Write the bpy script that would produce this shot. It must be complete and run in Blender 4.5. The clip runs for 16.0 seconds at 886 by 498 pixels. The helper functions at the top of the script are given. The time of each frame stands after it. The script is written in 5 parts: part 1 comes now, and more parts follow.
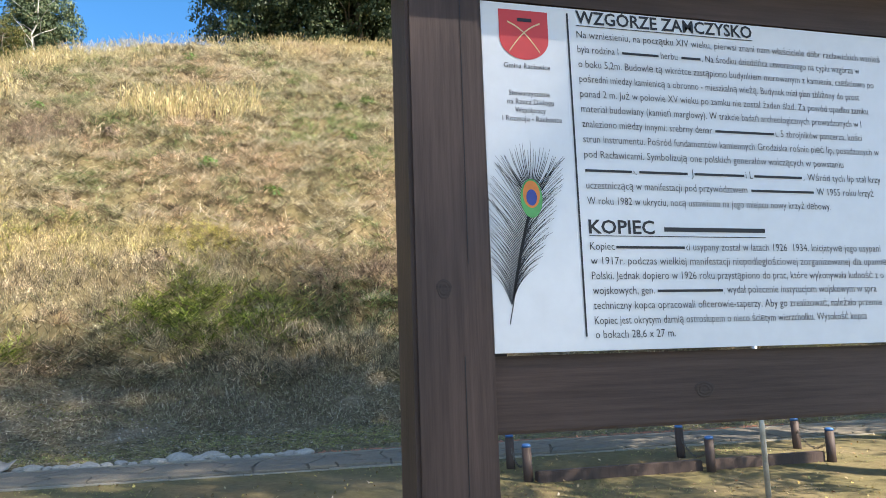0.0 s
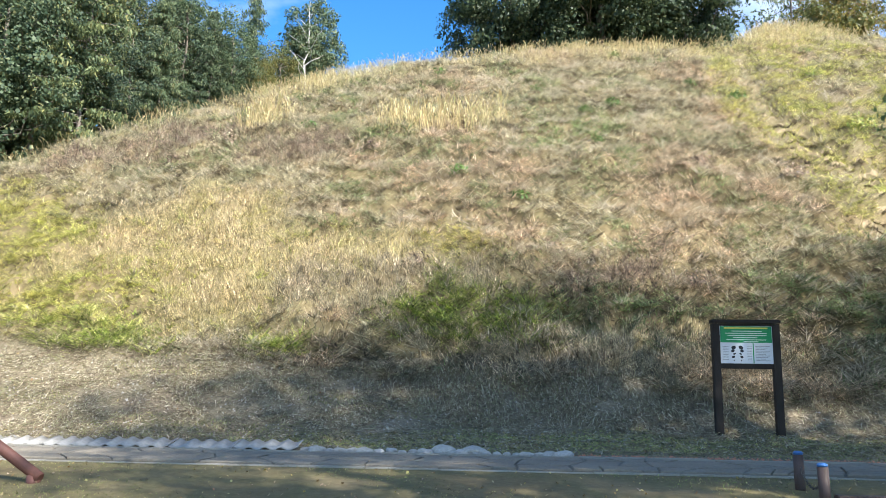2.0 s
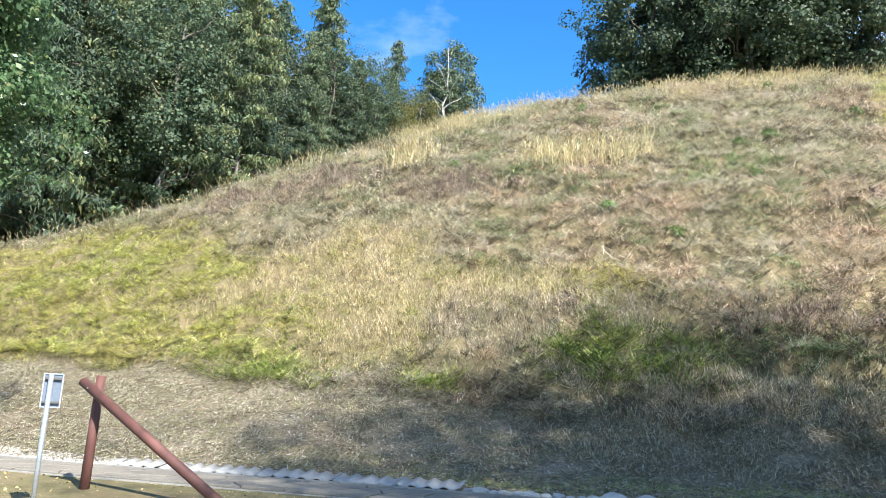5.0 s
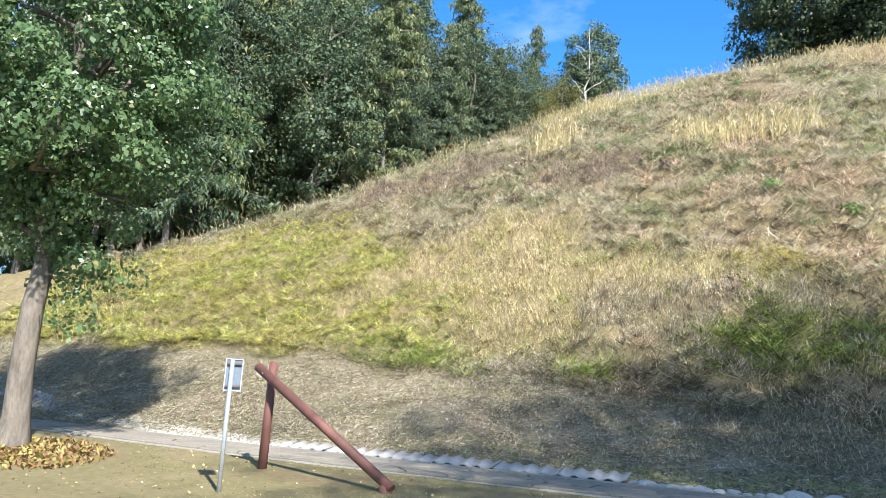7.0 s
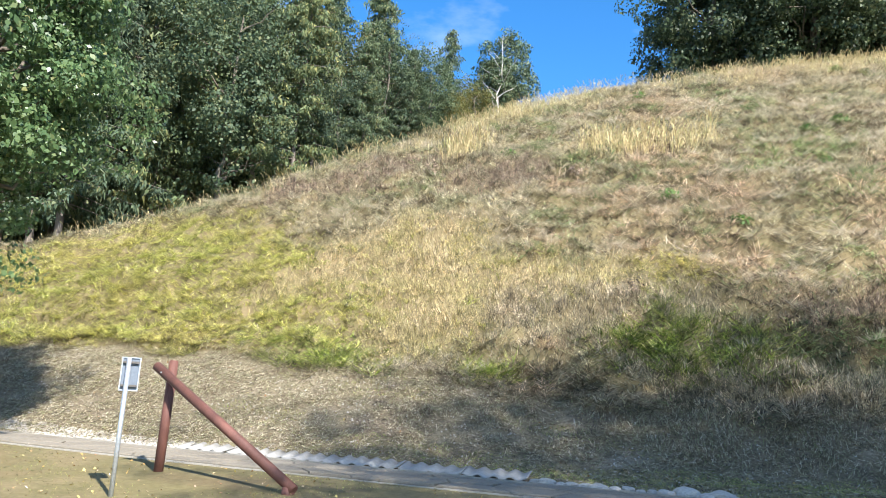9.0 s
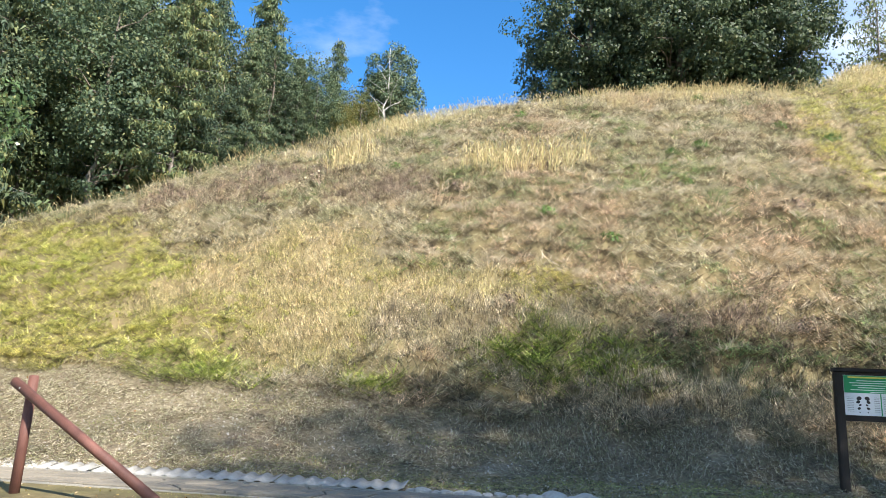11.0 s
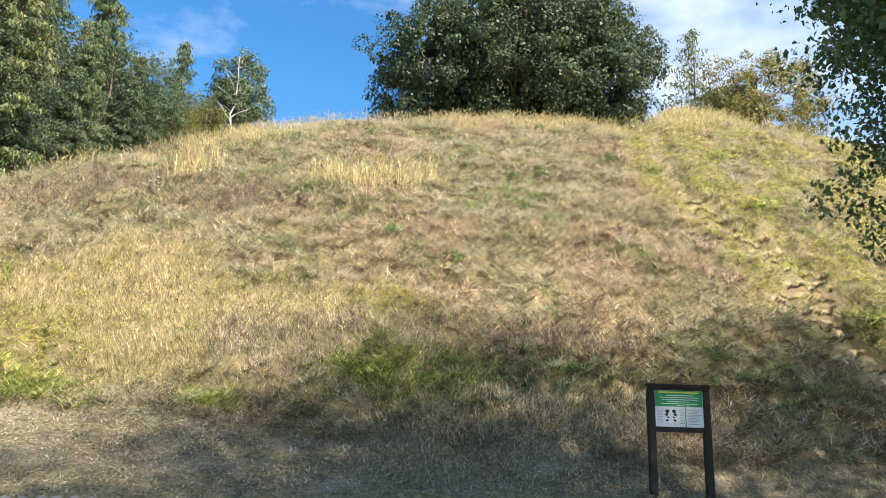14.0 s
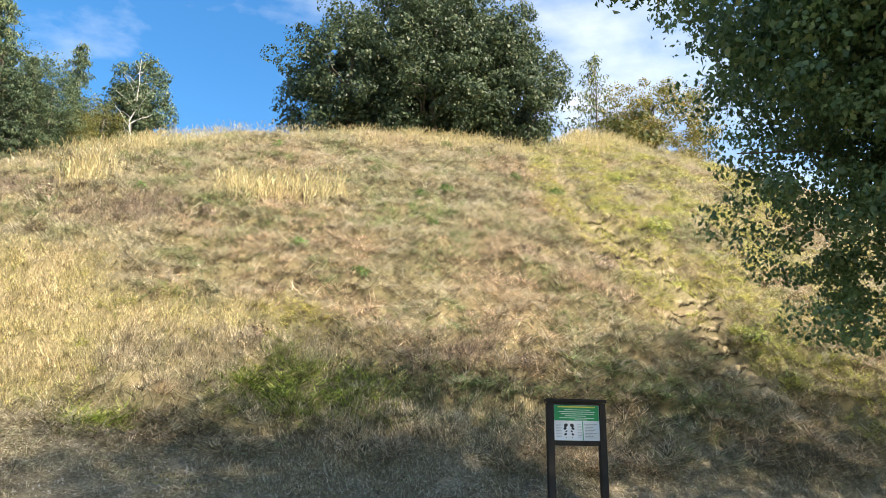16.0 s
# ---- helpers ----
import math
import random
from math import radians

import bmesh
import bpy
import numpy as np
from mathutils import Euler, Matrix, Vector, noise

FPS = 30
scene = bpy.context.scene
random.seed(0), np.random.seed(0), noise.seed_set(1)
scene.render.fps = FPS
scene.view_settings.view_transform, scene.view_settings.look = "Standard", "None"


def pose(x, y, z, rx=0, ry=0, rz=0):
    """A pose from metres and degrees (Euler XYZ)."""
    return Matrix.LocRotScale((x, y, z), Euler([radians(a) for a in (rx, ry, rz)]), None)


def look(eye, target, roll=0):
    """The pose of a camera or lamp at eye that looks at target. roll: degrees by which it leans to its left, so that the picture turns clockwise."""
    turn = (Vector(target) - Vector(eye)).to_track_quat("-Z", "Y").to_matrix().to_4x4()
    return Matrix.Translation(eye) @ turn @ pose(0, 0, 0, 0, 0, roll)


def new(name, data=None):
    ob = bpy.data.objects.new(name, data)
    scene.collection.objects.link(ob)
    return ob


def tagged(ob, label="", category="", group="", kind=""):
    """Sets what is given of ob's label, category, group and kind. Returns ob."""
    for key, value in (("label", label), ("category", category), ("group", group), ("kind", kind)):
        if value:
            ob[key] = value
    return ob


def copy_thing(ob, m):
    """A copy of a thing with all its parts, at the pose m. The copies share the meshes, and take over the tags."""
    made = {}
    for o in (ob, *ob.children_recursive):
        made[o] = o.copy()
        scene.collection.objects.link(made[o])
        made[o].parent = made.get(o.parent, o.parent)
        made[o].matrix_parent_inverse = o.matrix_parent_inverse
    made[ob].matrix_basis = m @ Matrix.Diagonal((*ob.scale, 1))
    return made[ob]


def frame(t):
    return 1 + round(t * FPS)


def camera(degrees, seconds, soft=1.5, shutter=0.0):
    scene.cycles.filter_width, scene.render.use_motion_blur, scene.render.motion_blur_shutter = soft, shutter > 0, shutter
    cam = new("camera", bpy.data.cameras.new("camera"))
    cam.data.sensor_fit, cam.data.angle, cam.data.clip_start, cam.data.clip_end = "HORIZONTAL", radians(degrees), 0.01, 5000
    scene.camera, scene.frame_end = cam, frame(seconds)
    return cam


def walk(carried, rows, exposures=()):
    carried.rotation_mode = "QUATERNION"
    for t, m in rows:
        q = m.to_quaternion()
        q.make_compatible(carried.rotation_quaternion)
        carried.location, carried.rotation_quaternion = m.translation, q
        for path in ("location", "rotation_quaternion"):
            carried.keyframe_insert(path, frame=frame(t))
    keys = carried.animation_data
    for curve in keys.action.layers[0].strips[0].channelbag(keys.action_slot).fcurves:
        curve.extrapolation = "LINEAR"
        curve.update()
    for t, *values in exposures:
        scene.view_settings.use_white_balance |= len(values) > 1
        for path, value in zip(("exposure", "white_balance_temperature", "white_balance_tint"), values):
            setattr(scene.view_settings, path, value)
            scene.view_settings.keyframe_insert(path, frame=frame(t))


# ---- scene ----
cam = camera(61.3, 16.0, soft=0.6)
PATH = [
    (0, (-0.055, 0.553, 1.407), (0.441, 2.465, 1.716), -1.9),
    (0.5, (-0.182, 0.575, 1.367), (0.143, 2.525, 1.666), -1.1),
    (1, (-0.278, 0.644, 1.338), (-0.126, 2.616, 1.636), -0.3),
    (1.1, (-0.295, 0.659, 1.336), (-0.179, 2.634, 1.631), 0.0),
    (1.5, (-0.356, 0.737, 1.306), (-0.36, 2.712, 1.615), 0.3),
    (2, (-0.455, 0.846, 1.276), (-0.577, 2.813, 1.613), 0.9),
    (2.5, (-0.588, 0.85, 1.238), (-0.738, 2.812, 1.593), 1.3),
    (3, (-0.776, 0.851, 1.225), (-0.914, 2.812, 1.593), 1.7),
    (3.5, (-0.909, 0.881, 1.215), (-1.073, 2.836, 1.605), 2.0),
    (4, (-0.991, 0.94, 1.206), (-1.209, 2.885, 1.613), 2.3),
    (4.5, (-1.081, 1.046, 1.208), (-1.397, 2.975, 1.633), 2.5),
    (5, (-1.195, 1.145, 1.188), (-1.65, 3.043, 1.624), 2.9),
    (5.2, (-1.237, 1.163, 1.184), (-1.746, 3.047, 1.62), 3.1),
    (7.3, (-1.564, 1.256, 1.143), (-2.378, 3.041, 1.53), 3.8),
    (7.5, (-1.575, 1.259, 1.143), (-2.376, 3.051, 1.528), 3.9),
    (8, (-1.569, 1.249, 1.14), (-2.312, 3.065, 1.525), 3.9),
    (8.5, (-1.542, 1.242, 1.146), (-2.208, 3.086, 1.538), 3.9),
    (9, (-1.525, 1.224, 1.14), (-2.106, 3.094, 1.546), 3.8),
    (9.5, (-1.499, 1.208, 1.135), (-2.0, 3.098, 1.556), 3.5),
    (10, (-1.449, 1.173, 1.122), (-1.875, 3.078, 1.557), 3.2),
    (10.2, (-1.426, 1.156, 1.121), (-1.825, 3.066, 1.562), 3.1),
    (12.3, (-1.354, 0.736, 1.164), (-1.456, 2.679, 1.627), 2.1),
    (12.5, (-1.354, 0.711, 1.165), (-1.431, 2.654, 1.633), 2.0),
    (13, (-1.372, 0.691, 1.169), (-1.383, 2.633, 1.645), 1.9),
    (13.5, (-1.371, 0.686, 1.17), (-1.317, 2.626, 1.657), 1.8),
    (14, (-1.364, 0.701, 1.174), (-1.241, 2.633, 1.675), 1.7),
    (14.5, (-1.356, 0.707, 1.173), (-1.163, 2.63, 1.688), 1.6),
    (15, (-1.344, 0.694, 1.173), (-1.084, 2.605, 1.702), 1.4),
    (15.5, (-1.338, 0.643, 1.176), (-1.021, 2.543, 1.714), 1.1),
    (16, (-1.344, 0.599, 1.185), (-0.979, 2.488, 1.729), 0.7),
]

EXPOSURES = [(0.0, 2.22, 7100, 11), (1.0, 2.4, 7000, 10), (2.0, 2.36, 6400, 9), (3.5, 2.32, 6000, 9), (8.0, 2.28, 6200, 10), (12.5, 2.22, 6900, 9), (16.0, 2.31, 7400, 9)]
walk(cam, [(t, look(eye, target, roll)) for t, eye, target, roll in PATH], EXPOSURES)

# ---- sky and sun ----
SUN_WAY = Vector((-1.2, 1.12, -1.5)).normalized()
world = bpy.data.worlds.new("world")
scene.world = world
world.use_nodes = True
wn, wl = world.node_tree.nodes, world.node_tree.links
background = wn["Background"]
sky = wn.new("ShaderNodeTexSky")
sky.sky_type = "NISHITA"
sky.sun_disc = False
sky.sun_elevation = math.asin(-SUN_WAY.z)
sky.sun_rotation = math.atan2(-SUN_WAY.x, -SUN_WAY.y)
sky.ozone_density = 4.0
sky.air_density = 1.0
sky.dust_density = 0.2
coords = wn.new("ShaderNodeTexCoord")
stretch = wn.new("ShaderNodeMapping")
stretch.inputs["Scale"].default_value = (2.2, 2.2, 5.0)
stretch.inputs["Location"].default_value = (0.35, 0.1, 0.0)
puffs = wn.new("ShaderNodeTexNoise")
puffs.inputs["Scale"].default_value = 1.25
puffs.inputs["Detail"].default_value = 7.0
puffs.inputs["Roughness"].default_value = 0.55
cover = wn.new("ShaderNodeMapRange")
cover.inputs["From Min"].default_value = 0.44
cover.inputs["From Max"].default_value = 0.86
cover.inputs["To Max"].default_value = 0.72
cloud = wn.new("ShaderNodeMix")
cloud.data_type = "RGBA"
cloud.inputs[7].default_value = (2.9, 3.0, 3.2, 1)
wl.new(coords.outputs["Generated"], stretch.inputs["Vector"])
wl.new(stretch.outputs["Vector"], puffs.inputs["Vector"])
wl.new(puffs.outputs["Fac"], cover.inputs["Value"])
wl.new(cover.outputs["Result"], cloud.inputs[0])
vivid = wn.new("ShaderNodeHueSaturation")
vivid.inputs["Saturation"].default_value = 1.28
vivid.inputs["Value"].default_value = 0.42
wl.new(sky.outputs["Color"], vivid.inputs["Color"])
wl.new(vivid.outputs["Color"], cloud.inputs[6])
wl.new(cloud.outputs[2], background.inputs["Color"])
background.inputs["Strength"].default_value = 0.15
sun = new("sun", bpy.data.lights.new("sun", "SUN"))
sun.data.energy, sun.data.angle, sun.data.color = 2.9, radians(0.9), (1.0, 0.945, 0.87)
sun.matrix_world = look((40, -40, 60), Vector((40, -40, 60)) + SUN_WAY)

# ---- materials ----
def shader(name, rough=0.8, metal=0.0, spec=0.3):
    mat = bpy.data.materials.new(name)
    mat.use_nodes = True
    bsdf = mat.node_tree.nodes["Principled BSDF"]
    bsdf.inputs["Roughness"].default_value = rough
    bsdf.inputs["Metallic"].default_value = metal
    bsdf.inputs["Specular IOR Level"].default_value = spec
    return mat, mat.node_tree.nodes, mat.node_tree.links, bsdf


def ramp(nodes, stops):
    node = nodes.new("ShaderNodeValToRGB")
    els = node.color_ramp.elements
    while len(els) < len(stops):
        els.new(0.5)
    for el, (at, col) in zip(els, stops):
        el.position, el.color = at, (*col, 1)
    return node


def noisy(nodes, links, scale, detail=4.0, rough=0.6, stretched=(1, 1, 1)):
    pos = nodes.new("ShaderNodeNewGeometry")
    mapping = nodes.new("ShaderNodeMapping")
    mapping.inputs["Scale"].default_value = stretched
    tex = nodes.new("ShaderNodeTexNoise")
    tex.inputs["Scale"].default_value = scale
    tex.inputs["Detail"].default_value = detail
    tex.inputs["Roughness"].default_value = rough
    links.new(pos.outputs["Position"], mapping.inputs["Vector"])
    links.new(mapping.outputs["Vector"], tex.inputs["Vector"])
    return tex


def mixed(nodes, links, a, b, fac, mode="MIX"):
    node = nodes.new("ShaderNodeMix")
    node.data_type, node.blend_type = "RGBA", mode
    for socket, value in ((node.inputs[0], fac), (node.inputs[6], a), (node.inputs[7], b)):
        if isinstance(value, (int, float)):
            socket.default_value = value
        elif isinstance(value, tuple):
            socket.default_value = (*value, 1)
        else:
            links.new(value, socket)
    return node.outputs[2]


def bumped(nodes, links, bsdf, tex, strength, distance):
    node = nodes.new("ShaderNodeBump")
    node.inputs["Strength"].default_value = strength
    node.inputs["Distance"].default_value = distance
    links.new(tex.outputs["Fac"], node.inputs["Height"])
    links.new(node.outputs["Normal"], bsdf.inputs["Normal"])


def surface(name, coarse, fine, scales=(0.6, 14.0), rough=0.85, bump=0.5, depth=0.02, mixing=0.5, stretched=(1, 1, 1)):
    """Two scales of colour: broad patches and a fine grain."""
    mat, nodes, links, bsdf = shader(name, rough)
    big, small = noisy(nodes, links, scales[0], 5), noisy(nodes, links, scales[1], 6, 0.7, stretched)
    a, b = ramp(nodes, coarse), ramp(nodes, fine)
    links.new(big.outputs["Fac"], a.inputs["Fac"])
    links.new(small.outputs["Fac"], b.inputs["Fac"])
    links.new(mixed(nodes, links, a.outputs["Color"], b.outputs["Color"], mixing), bsdf.inputs["Base Color"])
    bumped(nodes, links, bsdf, small, bump, depth)
    return mat


def leafy(name, stops, patch=None, patch_scale=0.35, through_light=0.35, rough=0.6, spec=0.25, tufts=0.0, each=False):
    """Blades and leaves: each has a shade of its own, broad patches lie over all of them, and light passes through."""
    mat, nodes, links, bsdf = shader(name, rough, 0, spec)
    geo = nodes.new("ShaderNodeNewGeometry")
    shade = ramp(nodes, stops)
    links.new(geo.outputs["Random Per Island"], shade.inputs["Fac"])
    colour = shade.outputs["Color"]
    if patch:
        tex = noisy(nodes, links, patch_scale, 4)
        span = nodes.new("ShaderNodeMapRange")
        span.inputs["From Min"].default_value, span.inputs["From Max"].default_value = 0.45, 0.62
        span.inputs["To Max"].default_value = 0.75
        links.new(tex.outputs["Fac"], span.inputs["Value"])
        colour = mixed(nodes, links, colour, patch, span.outputs["Result"])
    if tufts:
        # noise multiplies shaded hollows and lit tussock tops into the blade colour
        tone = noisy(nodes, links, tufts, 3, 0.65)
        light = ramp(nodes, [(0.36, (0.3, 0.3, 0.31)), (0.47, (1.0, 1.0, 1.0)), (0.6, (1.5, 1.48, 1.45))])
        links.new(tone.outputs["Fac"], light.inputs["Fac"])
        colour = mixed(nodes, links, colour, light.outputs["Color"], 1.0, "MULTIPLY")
        # a finer noise does the same for dark gaps and bright strands
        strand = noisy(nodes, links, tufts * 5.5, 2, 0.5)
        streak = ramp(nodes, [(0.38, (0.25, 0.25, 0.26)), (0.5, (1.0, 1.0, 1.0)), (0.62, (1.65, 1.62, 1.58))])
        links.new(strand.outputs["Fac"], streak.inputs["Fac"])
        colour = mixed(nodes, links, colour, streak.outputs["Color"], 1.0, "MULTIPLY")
    if each:
        own = nodes.new("ShaderNodeObjectInfo")
        tint = ramp(nodes, [(0.0, (0.6, 0.66, 0.75)), (0.5, (0.95, 0.97, 0.95)), (1.0, (1.35, 1.22, 0.95))])
        links.new(own.outputs["Random"], tint.inputs["Fac"])
        colour = mixed(nodes, links, colour, tint.outputs["Color"], 1.0, "MULTIPLY")
    links.new(colour, bsdf.inputs["Base Color"])
    glow = nodes.new("ShaderNodeBsdfTranslucent")
    links.new(colour, glow.inputs["Color"])
    both = nodes.new("ShaderNodeMixShader")
    both.inputs["Fac"].default_value = through_light
    links.new(bsdf.outputs["BSDF"], both.inputs[1])
    links.new(glow.outputs["BSDF"], both.inputs[2])
    links.new(both.outputs["Shader"], nodes["Material Output"].inputs["Surface"])
    return mat


M_LAWN = surface("worn_lawn", [(0.35, (0.18, 0.13, 0.07)), (0.5, (0.14, 0.125, 0.055)), (0.65, (0.23, 0.175, 0.1))],
                 [(0.35, (0.085, 0.07, 0.03)), (0.55, (0.16, 0.13, 0.06)), (0.7, (0.23, 0.19, 0.1))], (0.5, 9.0))
M_BANK = surface("mown_bank", [(0.35, (0.12, 0.085, 0.055)), (0.5, (0.15, 0.13, 0.07)), (0.65, (0.25, 0.2, 0.14))],
                 [(0.36, (0.04, 0.03, 0.02)), (0.5, (0.16, 0.13, 0.085)), (0.64, (0.4, 0.34, 0.25))], (0.6, 17.0), bump=0.8, depth=0.03, mixing=0.55)
M_SLOPE = surface("slope_soil", [(0.35, (0.17, 0.13, 0.065)), (0.5, (0.13, 0.115, 0.05)), (0.65, (0.22, 0.165, 0.09))],
                  [(0.35, (0.08, 0.06, 0.03)), (0.55, (0.17, 0.13, 0.065)), (0.7, (0.27, 0.21, 0.12))], (0.4, 8.0))
M_DIRT = surface("trodden_dirt", [(0.35, (0.263, 0.197, 0.11)), (0.6, (0.369, 0.289, 0.173))],
                 [(0.35, (0.148, 0.106, 0.0592)), (0.6, (0.351, 0.271, 0.166))], (0.8, 12.0), rough=0.95)
M_STONE = surface("paving_stone", [(0.35, (0.175, 0.155, 0.124)), (0.6, (0.24, 0.212, 0.169))],
                  [(0.35, (0.14, 0.122, 0.0938)), (0.65, (0.264, 0.229, 0.179))], (0.9, 22.0), bump=0.3)
M_JOINT = surface("path_bed", [(0.3, (0.13, 0.115, 0.09)), (0.7, (0.2, 0.18, 0.14))],
                  [(0.3, (0.08, 0.07, 0.05)), (0.7, (0.22, 0.2, 0.16))], (1.5, 30.0))
M_KERB = surface("kerb_concrete", [(0.3, (0.275, 0.252, 0.212)), (0.7, (0.358, 0.333, 0.285))],
                 [(0.3, (0.207, 0.191, 0.159)), (0.7, (0.379, 0.354, 0.306))], (1.5, 35.0))
M_SHEET = surface("weathered_white_sheet", [(0.3, (0.302, 0.288, 0.257)), (0.7, (0.387, 0.372, 0.339))],
                  [(0.3, (0.226, 0.213, 0.18)), (0.6, (0.377, 0.362, 0.329))], (1.2, 18.0), bump=0.2)
M_ROCK = surface("limestone", [(0.3, (0.36, 0.331, 0.288)), (0.7, (0.49, 0.461, 0.41))],
                 [(0.3, (0.252, 0.23, 0.194)), (0.6, (0.475, 0.446, 0.396))], (3.0, 24.0), bump=0.6)
M_BARK = surface("grey_bark", [(0.3, (0.12, 0.102, 0.081)), (0.7, (0.198, 0.168, 0.132))],
                 [(0.35, (0.06, 0.048, 0.036)), (0.62, (0.216, 0.186, 0.15))], (2.0, 16.0), bump=1.0, depth=0.04, stretched=(0.6, 0.6, 0.18))
M_BARK_DARK = surface("dark_bark", [(0.3, (0.1, 0.085, 0.07)), (0.7, (0.2, 0.17, 0.14))],
                      [(0.35, (0.06, 0.05, 0.04)), (0.62, (0.22, 0.19, 0.16))], (2.0, 12.0), bump=0.8, stretched=(1, 1, 0.3))
M_BARK_GREY = surface("grey_larch_bark", [(0.3, (0.14, 0.12, 0.105)), (0.7, (0.23, 0.2, 0.18))],
                      [(0.35, (0.08, 0.065, 0.055)), (0.62, (0.26, 0.23, 0.2))], (2.0, 12.0), bump=0.8, stretched=(1, 1, 0.3))
M_BARK_PALE = surface("pale_bark", [(0.3, (0.42, 0.39, 0.35)), (0.7, (0.55, 0.52, 0.48))],
                      [(0.35, (0.25, 0.23, 0.2)), (0.5, (0.6, 0.57, 0.52))], (2.0, 10.0), bump=0.3)


def painted_wood(name, a, b, along):
    """Stained boards: grain drawn out along one axis, with knots and scuffs."""
    mat, nodes, links, bsdf = shader(name, 0.62, 0, 0.35)
    long = {"x": (0.04, 1, 1), "z": (1, 1, 0.04)}[along]
    grain = noisy(nodes, links, 150.0, 6, 0.65, long)
    broad = noisy(nodes, links, 5.0, 4, 0.6, {"x": (0.3, 1, 1), "z": (1, 1, 0.3)}[along])
    one, two = ramp(nodes, [(0.3, a), (0.72, b)]), ramp(nodes, [(0.35, tuple(c * 0.75 for c in a)), (0.65, b)])
    links.new(grain.outputs["Fac"], one.inputs["Fac"])
    links.new(broad.outputs["Fac"], two.inputs["Fac"])
    links.new(mixed(nodes, links, one.outputs["Color"], two.outputs["Color"], 0.45), bsdf.inputs["Base Color"])
    bumped(nodes, links, bsdf, grain, 0.35, 0.002)
    return mat


M_WOOD_Z = painted_wood("brown_stain_upright", (0.034, 0.021, 0.018), (0.1, 0.066, 0.058), "z")
M_WOOD_X = painted_wood("brown_stain_level", (0.034, 0.021, 0.018), (0.1, 0.066, 0.058), "x")
M_POLE = painted_wood("red_brown_paint", (0.1, 0.042, 0.032), (0.19, 0.085, 0.065), "z")
M_BLACKWOOD = painted_wood("black_brown_stain", (0.012, 0.009, 0.008), (0.035, 0.026, 0.023), "z")
M_BOLLARD = painted_wood("dark_bollard_wood", (0.045, 0.03, 0.028), (0.1, 0.07, 0.06), "z")


def plain(name, colour, rough=0.5, metal=0.0, wear=0.15):
    mat, nodes, links, bsdf = shader(name, rough, metal, 0.4)
    tex = noisy(nodes, links, 30.0, 5)
    stops = ramp(nodes, [(0.3, tuple(c * (1 - wear) for c in colour)), (0.7, tuple(min(1, c * (1 + wear)) for c in colour))])
    links.new(tex.outputs["Fac"], stops.inputs["Fac"])
    links.new(stops.outputs["Color"], bsdf.inputs["Base Color"])
    return mat


M_PANEL = plain("white_print", (0.74, 0.76, 0.8), 0.35, wear=0.03)
M_INK = plain("black_ink", (0.02, 0.02, 0.025), 0.5)
M_RED = plain("red_print", (0.62, 0.05, 0.05), 0.4, wear=0.05)
M_GOLD = plain("gold_print", (0.75, 0.55, 0.3), 0.4)
M_GREEN = plain("green_print", (0.015, 0.3, 0.11), 0.35, wear=0.05)
M_LEAFGREEN = plain("feather_green", (0.1, 0.38, 0.12), 0.5)
M_ORANGE = plain("feather_orange", (0.7, 0.22, 0.05), 0.5)
M_BLUE = plain("feather_blue", (0.04, 0.07, 0.3), 0.5)
M_GREYPRINT = plain("grey_print", (0.3, 0.3, 0.32), 0.5)
M_YELLOWPRINT = plain("yellow_print", (0.75, 0.7, 0.12), 0.5)
M_PALEPRINT = plain("pale_print", (0.7, 0.8, 0.72), 0.5)
M_STEEL = plain("galvanised_steel", (0.5, 0.53, 0.56), 0.42, 0.7)
M_ALU = plain("aluminium_back", (0.13, 0.155, 0.19), 0.5, 0.1)
M_BLUECAP = plain("blue_cap", (0.05, 0.16, 0.4), 0.5)
M_CHAIN = plain("dull_chain", (0.12, 0.11, 0.1), 0.55, 0.6)
M_FOOT = plain("concrete_foot", (0.42, 0.41, 0.39), 0.85)
M_BRICKRED = surface("brick_rubble", [(0.3, (0.448, 0.144, 0.08)), (0.7, (0.608, 0.256, 0.16))],
                     [(0.3, (0.32, 0.144, 0.096)), (0.7, (0.672, 0.32, 0.208))], (3, 25))
M_LITTER = leafy("fallen_leaves", [(0.0, (0.3, 0.2, 0.1)), (0.35, (0.42, 0.33, 0.2)), (0.6, (0.5, 0.42, 0.14)), (0.85, (0.33, 0.13, 0.05)), (1.0, (0.6, 0.53, 0.42))], through_light=0.1)
M_LEAFRUST = leafy("rusty_leaves", [(0.0, (0.14, 0.075, 0.03)), (0.4, (0.22, 0.12, 0.05)), (0.65, (0.2, 0.18, 0.05)), (0.85, (0.3, 0.26, 0.08)), (1.0, (0.34, 0.2, 0.09))], None, through_light=0.1)
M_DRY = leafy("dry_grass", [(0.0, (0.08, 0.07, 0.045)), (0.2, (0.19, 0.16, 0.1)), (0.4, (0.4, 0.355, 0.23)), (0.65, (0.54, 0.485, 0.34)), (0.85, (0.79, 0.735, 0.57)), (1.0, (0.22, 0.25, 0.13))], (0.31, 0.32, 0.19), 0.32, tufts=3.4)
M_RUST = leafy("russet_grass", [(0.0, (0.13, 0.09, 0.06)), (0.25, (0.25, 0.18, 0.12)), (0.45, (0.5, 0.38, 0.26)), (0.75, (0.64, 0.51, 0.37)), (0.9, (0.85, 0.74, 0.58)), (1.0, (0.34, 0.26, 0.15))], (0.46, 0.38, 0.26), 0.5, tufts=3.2)
